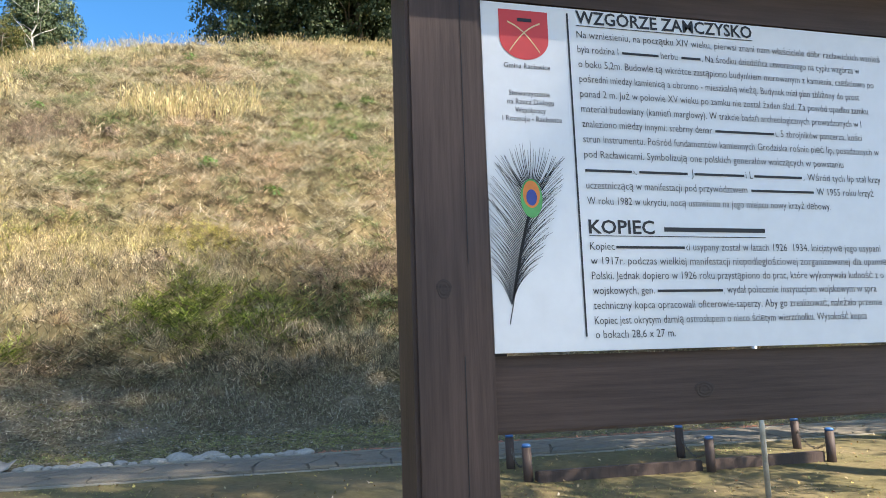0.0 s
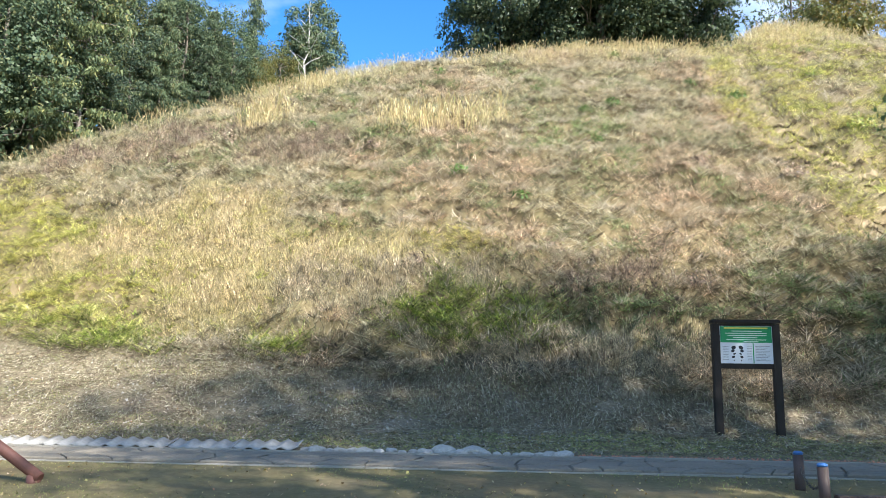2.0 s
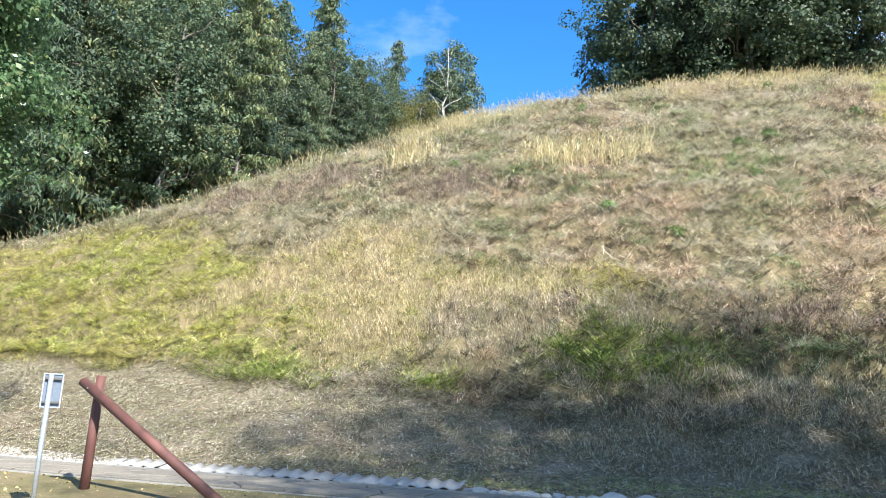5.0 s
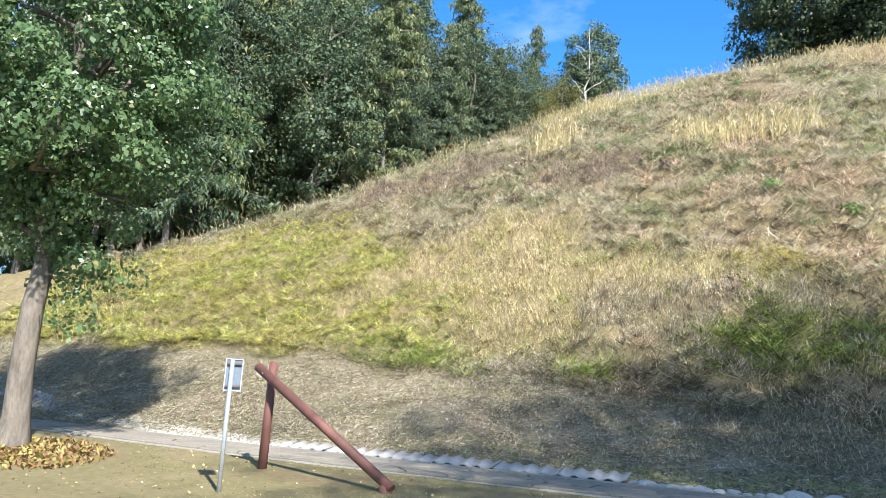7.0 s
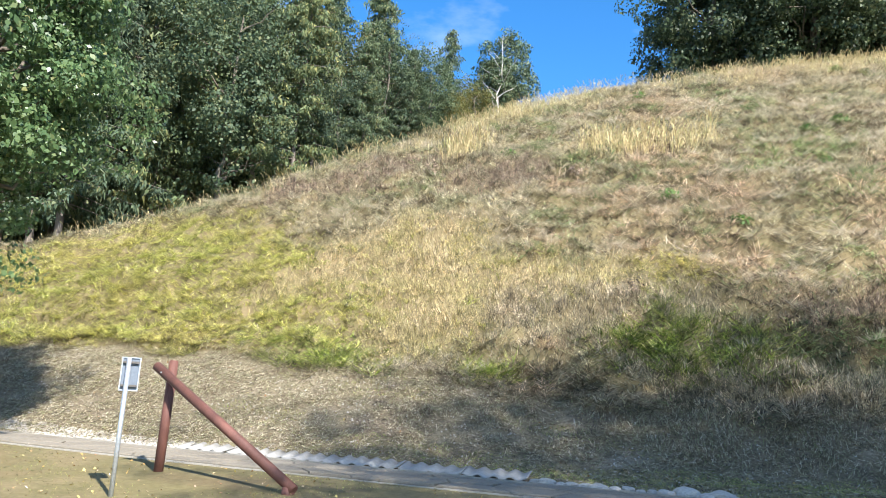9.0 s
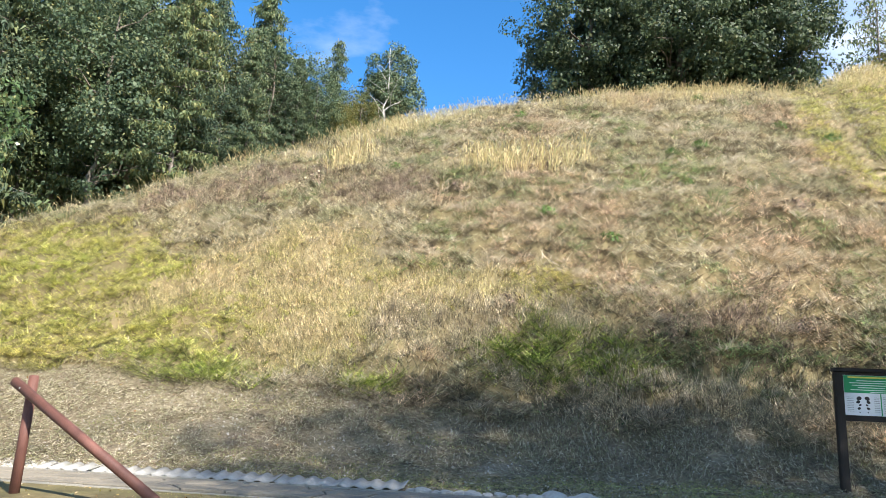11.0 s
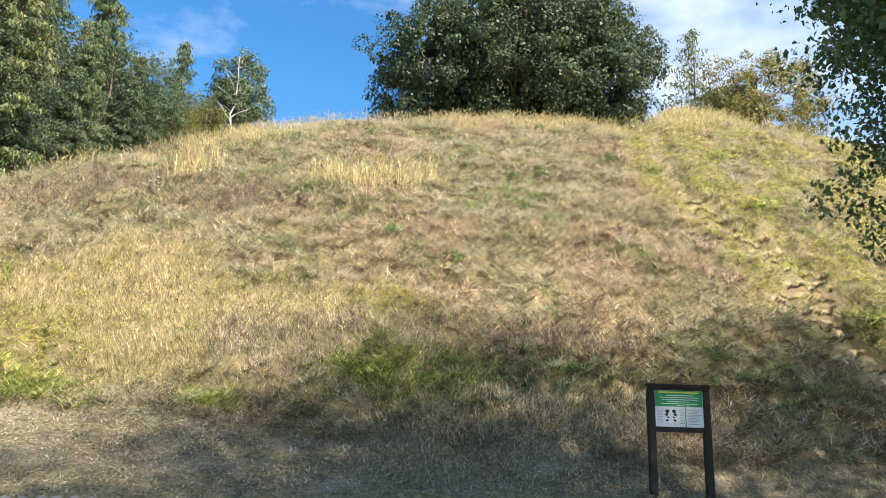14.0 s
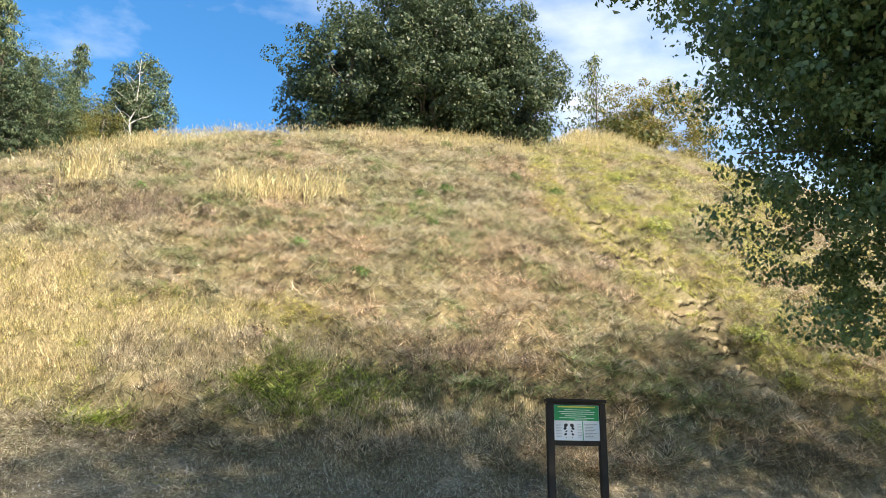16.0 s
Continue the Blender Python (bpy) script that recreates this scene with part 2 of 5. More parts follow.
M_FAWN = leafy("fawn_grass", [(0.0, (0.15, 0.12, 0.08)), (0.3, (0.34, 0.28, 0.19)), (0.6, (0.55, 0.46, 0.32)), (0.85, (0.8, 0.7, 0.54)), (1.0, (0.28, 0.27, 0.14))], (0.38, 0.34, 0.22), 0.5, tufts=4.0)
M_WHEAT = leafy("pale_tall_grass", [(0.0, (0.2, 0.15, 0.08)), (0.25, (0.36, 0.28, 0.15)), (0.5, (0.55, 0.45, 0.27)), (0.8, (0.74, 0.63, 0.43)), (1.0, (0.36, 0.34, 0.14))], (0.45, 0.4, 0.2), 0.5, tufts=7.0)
# dark blade colour that stands in for shade in hollows and under steps
M_SHADE_BLADES = leafy("shade_dark_blades", [(0.0, (0.045, 0.036, 0.026)), (0.5, (0.12, 0.095, 0.065)), (0.85, (0.22, 0.18, 0.12)), (1.0, (0.4, 0.33, 0.23))], None)
M_BLEACH = leafy("bleached_straw", [(0.0, (0.3, 0.25, 0.18)), (0.4, (0.58, 0.5, 0.37)), (0.8, (0.82, 0.74, 0.6)), (1.0, (0.42, 0.38, 0.24))], None)
M_PLUME = leafy("feathery_heads", [(0.0, (0.4, 0.31, 0.16)), (0.4, (0.6, 0.48, 0.25)), (0.75, (0.76, 0.63, 0.37)), (1.0, (0.48, 0.48, 0.2))], None)
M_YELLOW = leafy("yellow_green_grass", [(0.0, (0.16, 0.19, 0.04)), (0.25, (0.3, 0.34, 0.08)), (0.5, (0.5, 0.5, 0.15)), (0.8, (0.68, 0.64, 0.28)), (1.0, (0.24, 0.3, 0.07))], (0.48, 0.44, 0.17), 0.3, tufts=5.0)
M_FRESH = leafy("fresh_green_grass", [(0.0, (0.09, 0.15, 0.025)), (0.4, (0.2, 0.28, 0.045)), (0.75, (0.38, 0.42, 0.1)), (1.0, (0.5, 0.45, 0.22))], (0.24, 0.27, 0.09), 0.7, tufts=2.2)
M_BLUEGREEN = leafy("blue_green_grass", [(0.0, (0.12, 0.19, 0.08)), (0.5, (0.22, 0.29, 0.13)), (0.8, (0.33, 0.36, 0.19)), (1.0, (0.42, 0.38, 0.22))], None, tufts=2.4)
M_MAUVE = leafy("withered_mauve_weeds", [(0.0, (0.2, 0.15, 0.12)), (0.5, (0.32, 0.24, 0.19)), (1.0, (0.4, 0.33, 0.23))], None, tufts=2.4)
M_STUBBLE = leafy("mown_stubble", [(0.0, (0.07, 0.055, 0.04)), (0.25, (0.19, 0.15, 0.1)), (0.5, (0.36, 0.3, 0.2)), (0.62, (0.22, 0.24, 0.1)), (0.9, (0.7, 0.62, 0.47)), (1.0, (0.15, 0.12, 0.08))], None)
M_TURF = leafy("short_turf", [(0.0, (0.186, 0.248, 0.0621)), (0.5, (0.265, 0.31, 0.0931)), (0.8, (0.358, 0.31, 0.139)), (1.0, (0.466, 0.373, 0.202))], (0.18, 0.15, 0.07), 0.6, tufts=2.5)
M_LINDEN = leafy("linden_leaves", [(0.0, (0.06, 0.115, 0.045)), (0.5, (0.12, 0.2, 0.08)), (0.88, (0.185, 0.27, 0.115)), (0.97, (0.25, 0.31, 0.14)), (1.0, (0.32, 0.31, 0.12))], None, rough=0.38, spec=0.6, through_light=0.5)
M_OAK = leafy("dark_leaves", [(0.0, (0.03, 0.05, 0.027)), (0.5, (0.055, 0.083, 0.04)), (0.85, (0.09, 0.122, 0.058)), (1.0, (0.14, 0.145, 0.065))], None, rough=0.5)
M_WOOD = leafy("wood_leaves", [(0.0, (0.045, 0.075, 0.042)), (0.5, (0.085, 0.125, 0.066)), (0.85, (0.14, 0.18, 0.09)), (1.0, (0.2, 0.2, 0.09))], None, rough=0.55, spec=0.25, each=True)
M_OLIVE = leafy("turning_leaves", [(0.0, (0.0875, 0.106, 0.0312)), (0.5, (0.138, 0.144, 0.0438)), (0.85, (0.2, 0.175, 0.0562)), (1.0, (0.25, 0.175, 0.0625))], None, rough=0.5, each=True)
M_NEEDLE = leafy("larch_needles", [(0.0, (0.055, 0.088, 0.05)), (0.5, (0.1, 0.142, 0.08)), (0.85, (0.16, 0.195, 0.1)), (1.0, (0.22, 0.22, 0.1))], None, through_light=0.25, each=True)
M_BUSH = leafy("weed_leaves", [(0.0, (0.06, 0.12, 0.03)), (0.5, (0.1, 0.18, 0.045)), (1.0, (0.18, 0.24, 0.07))], None)


# ---- meshes ----
rng = np.random.default_rng(7)


def mesh_of(name, verts, faces, mat, smooth=False):
    verts, faces = np.asarray(verts, np.float32), np.asarray(faces, np.int32)
    me = bpy.data.meshes.new(name)
    me.vertices.add(len(verts))
    me.vertices.foreach_set("co", verts.ravel())
    me.loops.add(faces.size)
    me.loops.foreach_set("vertex_index", faces.ravel())
    me.polygons.add(len(faces))
    me.polygons.foreach_set("loop_start", np.arange(0, faces.size, faces.shape[1], dtype=np.int32))
    if smooth:
        me.polygons.foreach_set("use_smooth", np.ones(len(faces), bool))
    me.update(calc_edges=True)
    me.validate()
    me.materials.append(mat)
    return me


def under(ob, parent):
    ob.parent = parent
    return ob


def part(name, bm, mat, parent, label=""):
    """Links a bmesh as one mesh object under a thing or a part; its coordinates are the parent's own."""
    me = bpy.data.meshes.new(name)
    bm.to_mesh(me)
    bm.free()
    me.materials.append(mat)
    ob = new(name, me)
    ob.parent = parent
    return tagged(ob, label)


def box(size, at=(0, 0, 0), bevel=0.0, turn=None):
    bm = bmesh.new()
    bmesh.ops.create_cube(bm, size=1, matrix=Matrix.Diagonal((*size, 1)))
    if bevel:
        bmesh.ops.bevel(bm, geom=bm.edges[:], offset=bevel, segments=2, affect="EDGES")
    bmesh.ops.transform(bm, matrix=Matrix.Translation(at) @ (turn or Matrix()), verts=bm.verts)
    return bm


def rod(a, b, r, r2=None, sides=14, bevel=0.0):
    a, b = Vector(a), Vector(b)
    bm = bmesh.new()
    bmesh.ops.create_cone(bm, cap_ends=True, segments=sides, radius1=r, radius2=r if r2 is None else r2, depth=(b - a).length)
    if bevel:
        rims = [e for e in bm.edges if abs(e.verts[0].co.z - e.verts[1].co.z) < 1e-5]
        bmesh.ops.bevel(bm, geom=rims, offset=bevel, segments=2, affect="EDGES")
    for f in bm.faces:
        f.smooth = len(f.verts) == 4
    bmesh.ops.transform(bm, matrix=Matrix.Translation((a + b) / 2) @ (b - a).to_track_quat("Z", "Y").to_matrix().to_4x4(), verts=bm.verts)
    return bm


def tubes(paths, sides=7):
    """Tapered round limbs along lists of (x, y, z, radius), as vertex and face arrays."""
    verts, faces, n = [], [], 0
    turn = np.linspace(0, 2 * np.pi, sides, endpoint=False)
    for pts in paths:
        pts = np.asarray(pts, float)
        ways = np.gradient(pts[:, :3], axis=0)
        for p, w in zip(pts, ways):
            w = w / (np.linalg.norm(w) + 1e-9)
            u = np.cross(w, (0.31, 0.95, 0.05))
            u /= np.linalg.norm(u) + 1e-9
            v = np.cross(w, u)
            verts.append(p[:3] + p[3] * (np.cos(turn)[:, None] * u + np.sin(turn)[:, None] * v))
        for i in range(len(pts) - 1):
            for k in range(sides):
                a, b = n + i * sides + k, n + i * sides + (k + 1) % sides
                faces.append((a, b, b + sides, a + sides))
        n += len(pts) * sides
    return np.concatenate(verts), np.array(faces)


# ---- ground ----
def sstep(a, b, v):
    s = np.clip((v - a) / (b - a), 0.0, 1.0)
    return s * s * (3 - 2 * s)
RIDGE_X = [-70, -45, -32, -26, -22, -18, -14, -10, -6, -2, 3, 8, 11, 12.6, 14.5, 17.5, 20, 24, 30, 40, 60]
RIDGE_Z = [2.0, 4.5, 6.4, 7.6, 9.2, 11.6, 14.4, 16.6, 18.3, 19.3, 20.0, 20.3, 20.0, 19.6, 21.8, 23.0, 22.0, 20.0, 17.5, 14.0, 8.0]
def height(x, y):
    x, y = np.asarray(x, float), np.asarray(y, float)
    flat = -0.3 + 0.19 * sstep(8.5, 12.4, y)
    plane = 0.3 + 0.85 * (y - 17.5)
    bank = 0.54 * (y - 15.2)
    w = sstep(2.0, -9.0, x)
    bank = bank * w + (bank - 1.2) * (1 - w)
    verge = -0.1 + 0.085 * (y - 14.3)
    slope = np.maximum(plane, np.where(y < 21, bank, plane))
    k = 0.25
    slope = 0.5 * (slope + verge + np.sqrt((slope - verge) ** 2 + k * k))
    ridge = np.interp(x, RIDGE_X, RIDGE_Z)
    for s in (-1.5, 1.5):
        ridge = ridge + np.interp(x + s, RIDGE_X, RIDGE_Z)
    ridge = ridge / 3
    far = 1 - sstep(70, 120, y)
    ridge = ridge * far - 0.3 * (1 - far)
    k = 1.6
    hill = 0.5 * (slope + ridge - np.sqrt((slope - ridge) ** 2 + k * k))
    out = np.where(y > 14.3, np.maximum(hill, np.minimum(verge, 0.6)), flat)
    hill_w = sstep(70, 45, np.abs(x))
    return out * hill_w + np.where(y > 14.3, -0.1, flat) * (1 - hill_w)


def lumps(x, y):
    """Tussocks and hollows of the slope."""
    a = np.sin(x * 1.3 + 1.7 * np.sin(y * 0.9)) * np.sin(y * 1.7 + 1.3 * np.sin(x * 0.7))
    b = np.sin(x * 3.1 + 2.1 * np.sin(y * 2.3)) * np.sin(y * 3.7 + 1.9 * np.sin(x * 2.9))
    c = np.sin(x * 6.3 + 2.0 * np.sin(y * 5.1)) * np.sin(y * 7.1 + 1.9 * np.sin(x * 4.7))
    return (0.15 * a + 0.15 * b + 0.09 * c) * sstep(18.5, 20.5, y) * sstep(60, 40, y)


def path_x(y):
    return np.interp(y, [16, 18.5, 20.2, 21.6, 23.1, 24.3, 25.8, 27.3, 28.3, 29.3, 30.8, 32.7, 35.2, 40.8, 46], [14.4, 13.9, 13.3, 12.8, 12.4, 12.2, 13.1, 13.1, 12.4, 11.8, 11.7, 11.5, 12.0, 13.2, 13.2])


def path_wide(y):
    return np.interp(y, [16, 19, 22, 23.1, 24.3, 25.2, 26, 27.5, 29.3, 31, 33, 36, 41], [0.2, 0.2, 0.28, 0.5, 0.95, 0.8, 0.6, 0.5, 0.55, 0.5, 0.25, 0.15, 0.1])


def land(x, y):
    x, y = np.asarray(x, float), np.asarray(y, float)
    lip = 0.16 * sstep(19.25, 19.4, y + 0.12 * np.sin(x * 2.2)) * sstep(-9.5, -12.0, x) * sstep(24, 20, y)
    off = np.abs(x - path_x(y))
    trench = 0.28 * sstep(path_wide(y) + 0.7, path_wide(y) * 0.6, off) * sstep(17.5, 20, y) * sstep(43, 39, y)
    return height(x, y) + lumps(x, y) + lip - trench


def graded(lo, hi, step, ends, grow=1.35):
    mid = list(np.arange(lo, hi + 1e-6, step))
    s, a = step, mid[0]
    while a > ends[0]:
        s *= grow
        a -= s
        mid.insert(0, a)
    s, a = step, mid[-1]
    while a < ends[1]:
        s *= grow
        a += s
        mid.append(a)
    return np.array(mid)


gx, gy = graded(-34, 30, 0.22, (-900, 900)), graded(12, 44, 0.2, (-900, 900))
XX, YY = np.meshgrid(gx, gy)
ZZ = land(XX, YY)
NX = len(gx)
idx = np.arange(len(gx) * len(gy)).reshape(len(gy), NX)
quads = np.stack([idx[:-1, :-1], idx[:-1, 1:], idx[1:, 1:], idx[1:, :-1]], -1).reshape(-1, 4)
ground_me = mesh_of("ground", np.stack([XX, YY, ZZ], -1).reshape(-1, 3), quads, M_LAWN, True)
ground_me.materials.append(M_BANK)
ground_me.materials.append(M_SLOPE)
mid_y = ((YY[:-1, :-1] + YY[1:, 1:]) / 2).ravel()
ground_me.polygons.foreach_set("material_index", np.where(mid_y < 14.0, 0, np.where(mid_y < 19.2, 1, 2)).astype(np.int32))
ground = tagged(new("ground", ground_me), "worn lawn rising into a mown bank and grassy mound", "ground", kind="structure")


# ---- grass ----
def blades(name, x, y, length, width, lean, mat, label, plume=False, spread=0.6, sink=0.03, bend=0.25, z=None, turn=None, simple=False):
    """A blade a point: narrow and bent, or with a feathery head (plume). lean: how far it lies downhill."""
    n = len(x)
    z = (land(x, y) if z is None else z) - sink
    L, W = length * rng.uniform(0.55, 1.25, n), width * rng.uniform(0.6, 1.4, n)
    turn = rng.uniform(0, 2 * np.pi, n) if turn is None else turn
    way = np.stack([np.cos(turn) * spread, np.sin(turn) * spread - lean * 0.8, np.ones(n) * (1 - lean * 0.52)], -1)
    way += rng.normal(0, 0.12, (n, 3))
    way /= np.linalg.norm(way, axis=1)[:, None]
    face = rng.uniform(-0.9, 0.9, n)
    side = np.stack([np.cos(face), np.sin(face), np.zeros(n)], -1) * (W / 2)[:, None]
    foot = np.stack([x, y, z], -1)
    droop = np.stack([way[:, 0] * 0.5, way[:, 1] * 0.6 - 0.05, -np.ones(n) * bend], -1)
    mid = foot + way * (L * 0.55)[:, None]
    tip = foot + way * L[:, None] + droop * (L * 0.5)[:, None]
    if simple:
        v = np.stack([foot - side, foot + side, tip], 1)
        f = np.array([(0, 1, 2)])
    elif plume:
        low = foot + way * (L * 0.62)[:, None]
        bulge = foot + way * (L * 0.82)[:, None] + droop * (L * 0.15)[:, None]
        thin = side * 0.22
        v = np.stack([foot - thin, foot + thin, low + thin, low - thin, bulge - side, bulge + side, tip], 1)
        f = np.array([(0, 1, 2), (0, 2, 3), (3, 2, 5), (3, 5, 4), (4, 5, 6)])
    else:
        v = np.stack([foot - side, foot + side, mid + side * 0.7, mid - side * 0.7, tip], 1)
        f = np.array([(0, 1, 2), (0, 2, 3), (3, 2, 4)])
    k = v.shape[1]
    faces = (np.arange(n)[:, None, None] * k + f[None]).reshape(-1, 3)
    return tagged(new(name, mesh_of(name, v.reshape(-1, 3), faces, mat)), label, "grass", kind="stuff")


def wave(x, y, f, p=0.0):
    return np.sin(x * f + 1.9 * np.sin(y * f * 0.8 + p) + p) * np.sin(y * f * 1.2 + 1.6 * np.sin(x * f * 0.9 + 2 * p))


def blob(x, y, cx, cy, rx, ry, ragged=0.35):
    """1 in the middle of a ragged patch, 0 outside."""
    d = np.sqrt(((x - cx) / rx) ** 2 + ((y - cy) / ry) ** 2)
    return (d + ragged * wave(x, y, 1.4, cx)) < 1


N = 36000
sx = rng.uniform(-29, 26, N)
sy = 18.3 + (43.5 - 18.3) * rng.uniform(0, 1, N) ** 1.15
top = np.interp(sx, RIDGE_X, RIDGE_Z)
lip_y = np.interp(sx, [-34, -12, -10, -7, -2, 2, 6, 12, 30], [19.35, 19.35, 18.5, 18.9, 18.9, 18.8, 18.4, 18.3, 18.3]) + 0.3 * wave(sx, sy, 1.1, 2.0)
clear = np.abs(sx - path_x(sy)) > path_wide(sy) * (0.9 + 0.35 * wave(sx, sy, 2.4)) + 0.3 * sstep(20.5, 22.5, sy) * sstep(33.5, 31, sy)
crest_y = 17.5 + (top - 0.3) / 0.85
keep = (sy > lip_y) & clear & (sy < crest_y + 3.5)
sx, sy, crest_y = sx[keep], sy[keep], crest_y[keep]
dice = rng.uniform(0, 1, len(sx))
soft = rng.normal(0, 0.35, (2, len(sx)))                         # patches run into one another
qx, qy = sx + soft[0], sy + soft[1]
kind = np.zeros(len(sx), int)                                    # 0 dry, 1 russet
kind[(wave(qx, qy, 0.55, 0.7) + 0.4 * wave(qx, qy, 1.7) > 0.3) & (sx > -6)] = 1
kind[blob(qx, qy, 5.8, 25.6, 3.2, 1.6) & (dice < 0.85)] = 1
kind[(wave(qx, qy, 0.8, 3.1) + 0.3 * wave(qx, qy, 2.3) > 0.4) & (dice < 0.55)] = 6   # green among the dry
kind[blob(qx, qy, 3.0, 30.9, 2.5, 0.8) & (dice < 0.75)] = 6
kind[blob(qx, qy, 1.6, 22.9, 2.6, 1.0) & (dice < 0.45)] = 6
kind[blob(qx, qy, -5.0, 26.6, 1.8, 0.9) & (dice < 0.5)] = 6
kind[blob(qx, qy, -15.5, 28.8, 2.6, 1.1) & (dice < 0.5)] = 4     # mauve weeds
kind[blob(qx, qy, -12.5, 30.3, 1.8, 1.3) & (dice < 0.45)] = 4
kind[blob(qx, qy, -8.5, 29.7, 2.3, 1.2) & (dice < 0.45)] = 4
kind[blob(qx, qy, 3.2, 22.2, 1.8, 0.6) & (dice < 0.6)] = 4
kind[(blob(qx, qy, -20.0, 22.3, 8.6, 4.4, 0.12) | ((sx < -21) & (sy < 25)))] = 3
kind[blob(qx, qy, -11.5, 20.6, 3.6, 1.5) & (dice < 0.8)] = 3
kind[blob(qx, qy, -13.2, 25.4, 1.9, 0.6)] = 0
pale = blob(qx, qy, -9.9, 24.1, 2.7, 2.3, 0.25) | blob(qx, qy, -11.9, 22.9, 2.0, 0.9, 0.25) | blob(qx, qy, -5.2, 22.8, 3.4, 1.25, 0.25) | blob(qx, qy, -7.9, 21.1, 1.6, 1.7, 0.25)
kind[pale & (dice < 0.88)] = 2
kind[pale & (dice > 0.88)] = 3
kind[blob(qx, qy, -11.0, 21.7, 1.9, 0.75) & (dice < 0.75)] = 3
kind[blob(qx, qy, -2.9, 21.3, 3.5, 1.25, 0.25) & (dice < 0.85)] = 7
kind[blob(qx, qy, -1.4, 23.3, 0.9, 1.5) & (dice < 0.7)] = 3
kind[blob(qx, qy, -0.4, 20.6, 2.6, 0.7) | blob(qx, qy, -10.4, 19.3, 2.2, 0.5) | blob(qx, qy, -5.8, 19.3, 0.8, 0.45)] = 5
kind[blob(qx, qy, 3.2, 20.8, 2.5, 0.8) | blob(qx, qy, 9.3, 21.0, 2.6, 1.1)] = 6
kind[blob(qx, qy, 2.6, 19.6, 4.2, 0.65, 0.2) & (dice < 0.75)] = 7
kind[(np.abs(sx - path_x(sy) - 1.5) < 1.3) & (sy > 21) & (dice < 0.6)] = 3
kind[(np.abs(sx - path_x(sy) + 1.3) < 0.8) & (sy > 24) & (dice < 0.6)] = 3
kind[(sx > 14.5) & (wave(qx, qy, 0.6, 1.1) > -0.25) & (dice < 0.6)] = 3
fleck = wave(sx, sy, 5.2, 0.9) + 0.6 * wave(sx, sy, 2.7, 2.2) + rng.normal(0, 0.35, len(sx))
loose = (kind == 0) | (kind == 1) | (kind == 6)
# 8: dark blades scattered as shade between tussocks, 9: pale straw
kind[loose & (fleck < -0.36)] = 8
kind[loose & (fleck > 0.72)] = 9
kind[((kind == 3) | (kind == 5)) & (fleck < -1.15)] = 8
GRASS = [("dry_grass", M_DRY, 0.36, 0.027, 0.95, "matted dry grass lying down the mound"),
         ("russet_grass", M_RUST, 0.4, 0.026, 1.0, "flattened reddish straw on the mound"),
         ("pale_tall_grass", M_WHEAT, 0.34, 0.017, 0.25, "pale ripe tall grass in a wide patch"),
         ("yellow_green_grass", M_YELLOW, 0.3, 0.028, 1.1, "sunlit yellow-green grass combed down the slope"),
         ("withered_weeds", M_MAUVE, 0.4, 0.024, 0.4, "withered mauve-brown weeds on the mound"),
         ("fresh_grass", M_FRESH, 0.42, 0.034, 0.8, "fresh bright green grass at the mound's foot"),
         ("blue_green_grass", M_BLUEGREEN, 0.36, 0.034, 1.2, "cool green grass among the dry tufts"),
         ("fawn_grass", M_FAWN, 0.36, 0.018, 0.3, "tall fawn grass in the shade of trees"),
         ("hollow_shade_grass", M_SHADE_BLADES, 0.26, 0.028, 0.9, "dark grass standing in for shade between the tussocks"),
         ("bleached_grass", M_BLEACH, 0.38, 0.026, 1.0, "bleached straw tussocks bent down the slope")]
PER = 27
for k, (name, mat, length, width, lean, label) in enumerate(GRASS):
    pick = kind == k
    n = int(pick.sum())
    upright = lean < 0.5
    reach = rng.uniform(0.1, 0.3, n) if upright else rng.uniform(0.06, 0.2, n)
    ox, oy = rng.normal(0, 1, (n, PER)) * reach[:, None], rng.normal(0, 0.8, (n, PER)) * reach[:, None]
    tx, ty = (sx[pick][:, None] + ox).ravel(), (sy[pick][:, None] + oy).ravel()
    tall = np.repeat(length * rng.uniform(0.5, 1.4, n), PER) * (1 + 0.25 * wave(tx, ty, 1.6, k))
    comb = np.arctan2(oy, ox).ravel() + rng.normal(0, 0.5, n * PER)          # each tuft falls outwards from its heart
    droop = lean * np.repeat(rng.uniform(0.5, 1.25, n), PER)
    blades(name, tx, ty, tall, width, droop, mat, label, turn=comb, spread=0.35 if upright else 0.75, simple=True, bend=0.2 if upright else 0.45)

# feathery grass along the crest and in one strip on the slope
px = rng.uniform(-27, 26, 34000)
py = 17.5 + (np.interp(px, RIDGE_X, RIDGE_Z) - 0.3) / 0.85 + rng.uniform(-3.2, 1.6, len(px))
dense = np.clip(0.55 + 0.6 * wave(px, py, 0.9, 1.0), 0.12, 1)
dense *= np.interp(px, [-27, -12, -10, -6.5, -5, 0, 2, 5, 5.6, 6.5, 10.5, 11.5, 13.5, 14.2, 18.5, 19.5, 26], [0.1, 0.25, 1, 1, 0.3, 0.3, 1, 0.9, 0.4, 1, 1, 0.2, 0.2, 1.3, 1.3, 0.2, 0.1])
take = rng.uniform(0, 1, len(px)) < dense
px, py = px[take], py[take]
blades("feathery_grass", px, py, 0.85, 0.026, 0.15, M_PLUME, "tall golden feathery grass along the crest", plume=True, spread=0.3, bend=0.4)
hx = np.round(rng.uniform(-4.9, 0.0, 900) * 1.6) / 1.6 + rng.normal(0, 0.15, 900)
hy = rng.uniform(30.4, 32.0, 900) + 0.1 * (hx + 2.5) + 0.3 * wave(hx, hx, 2.0)
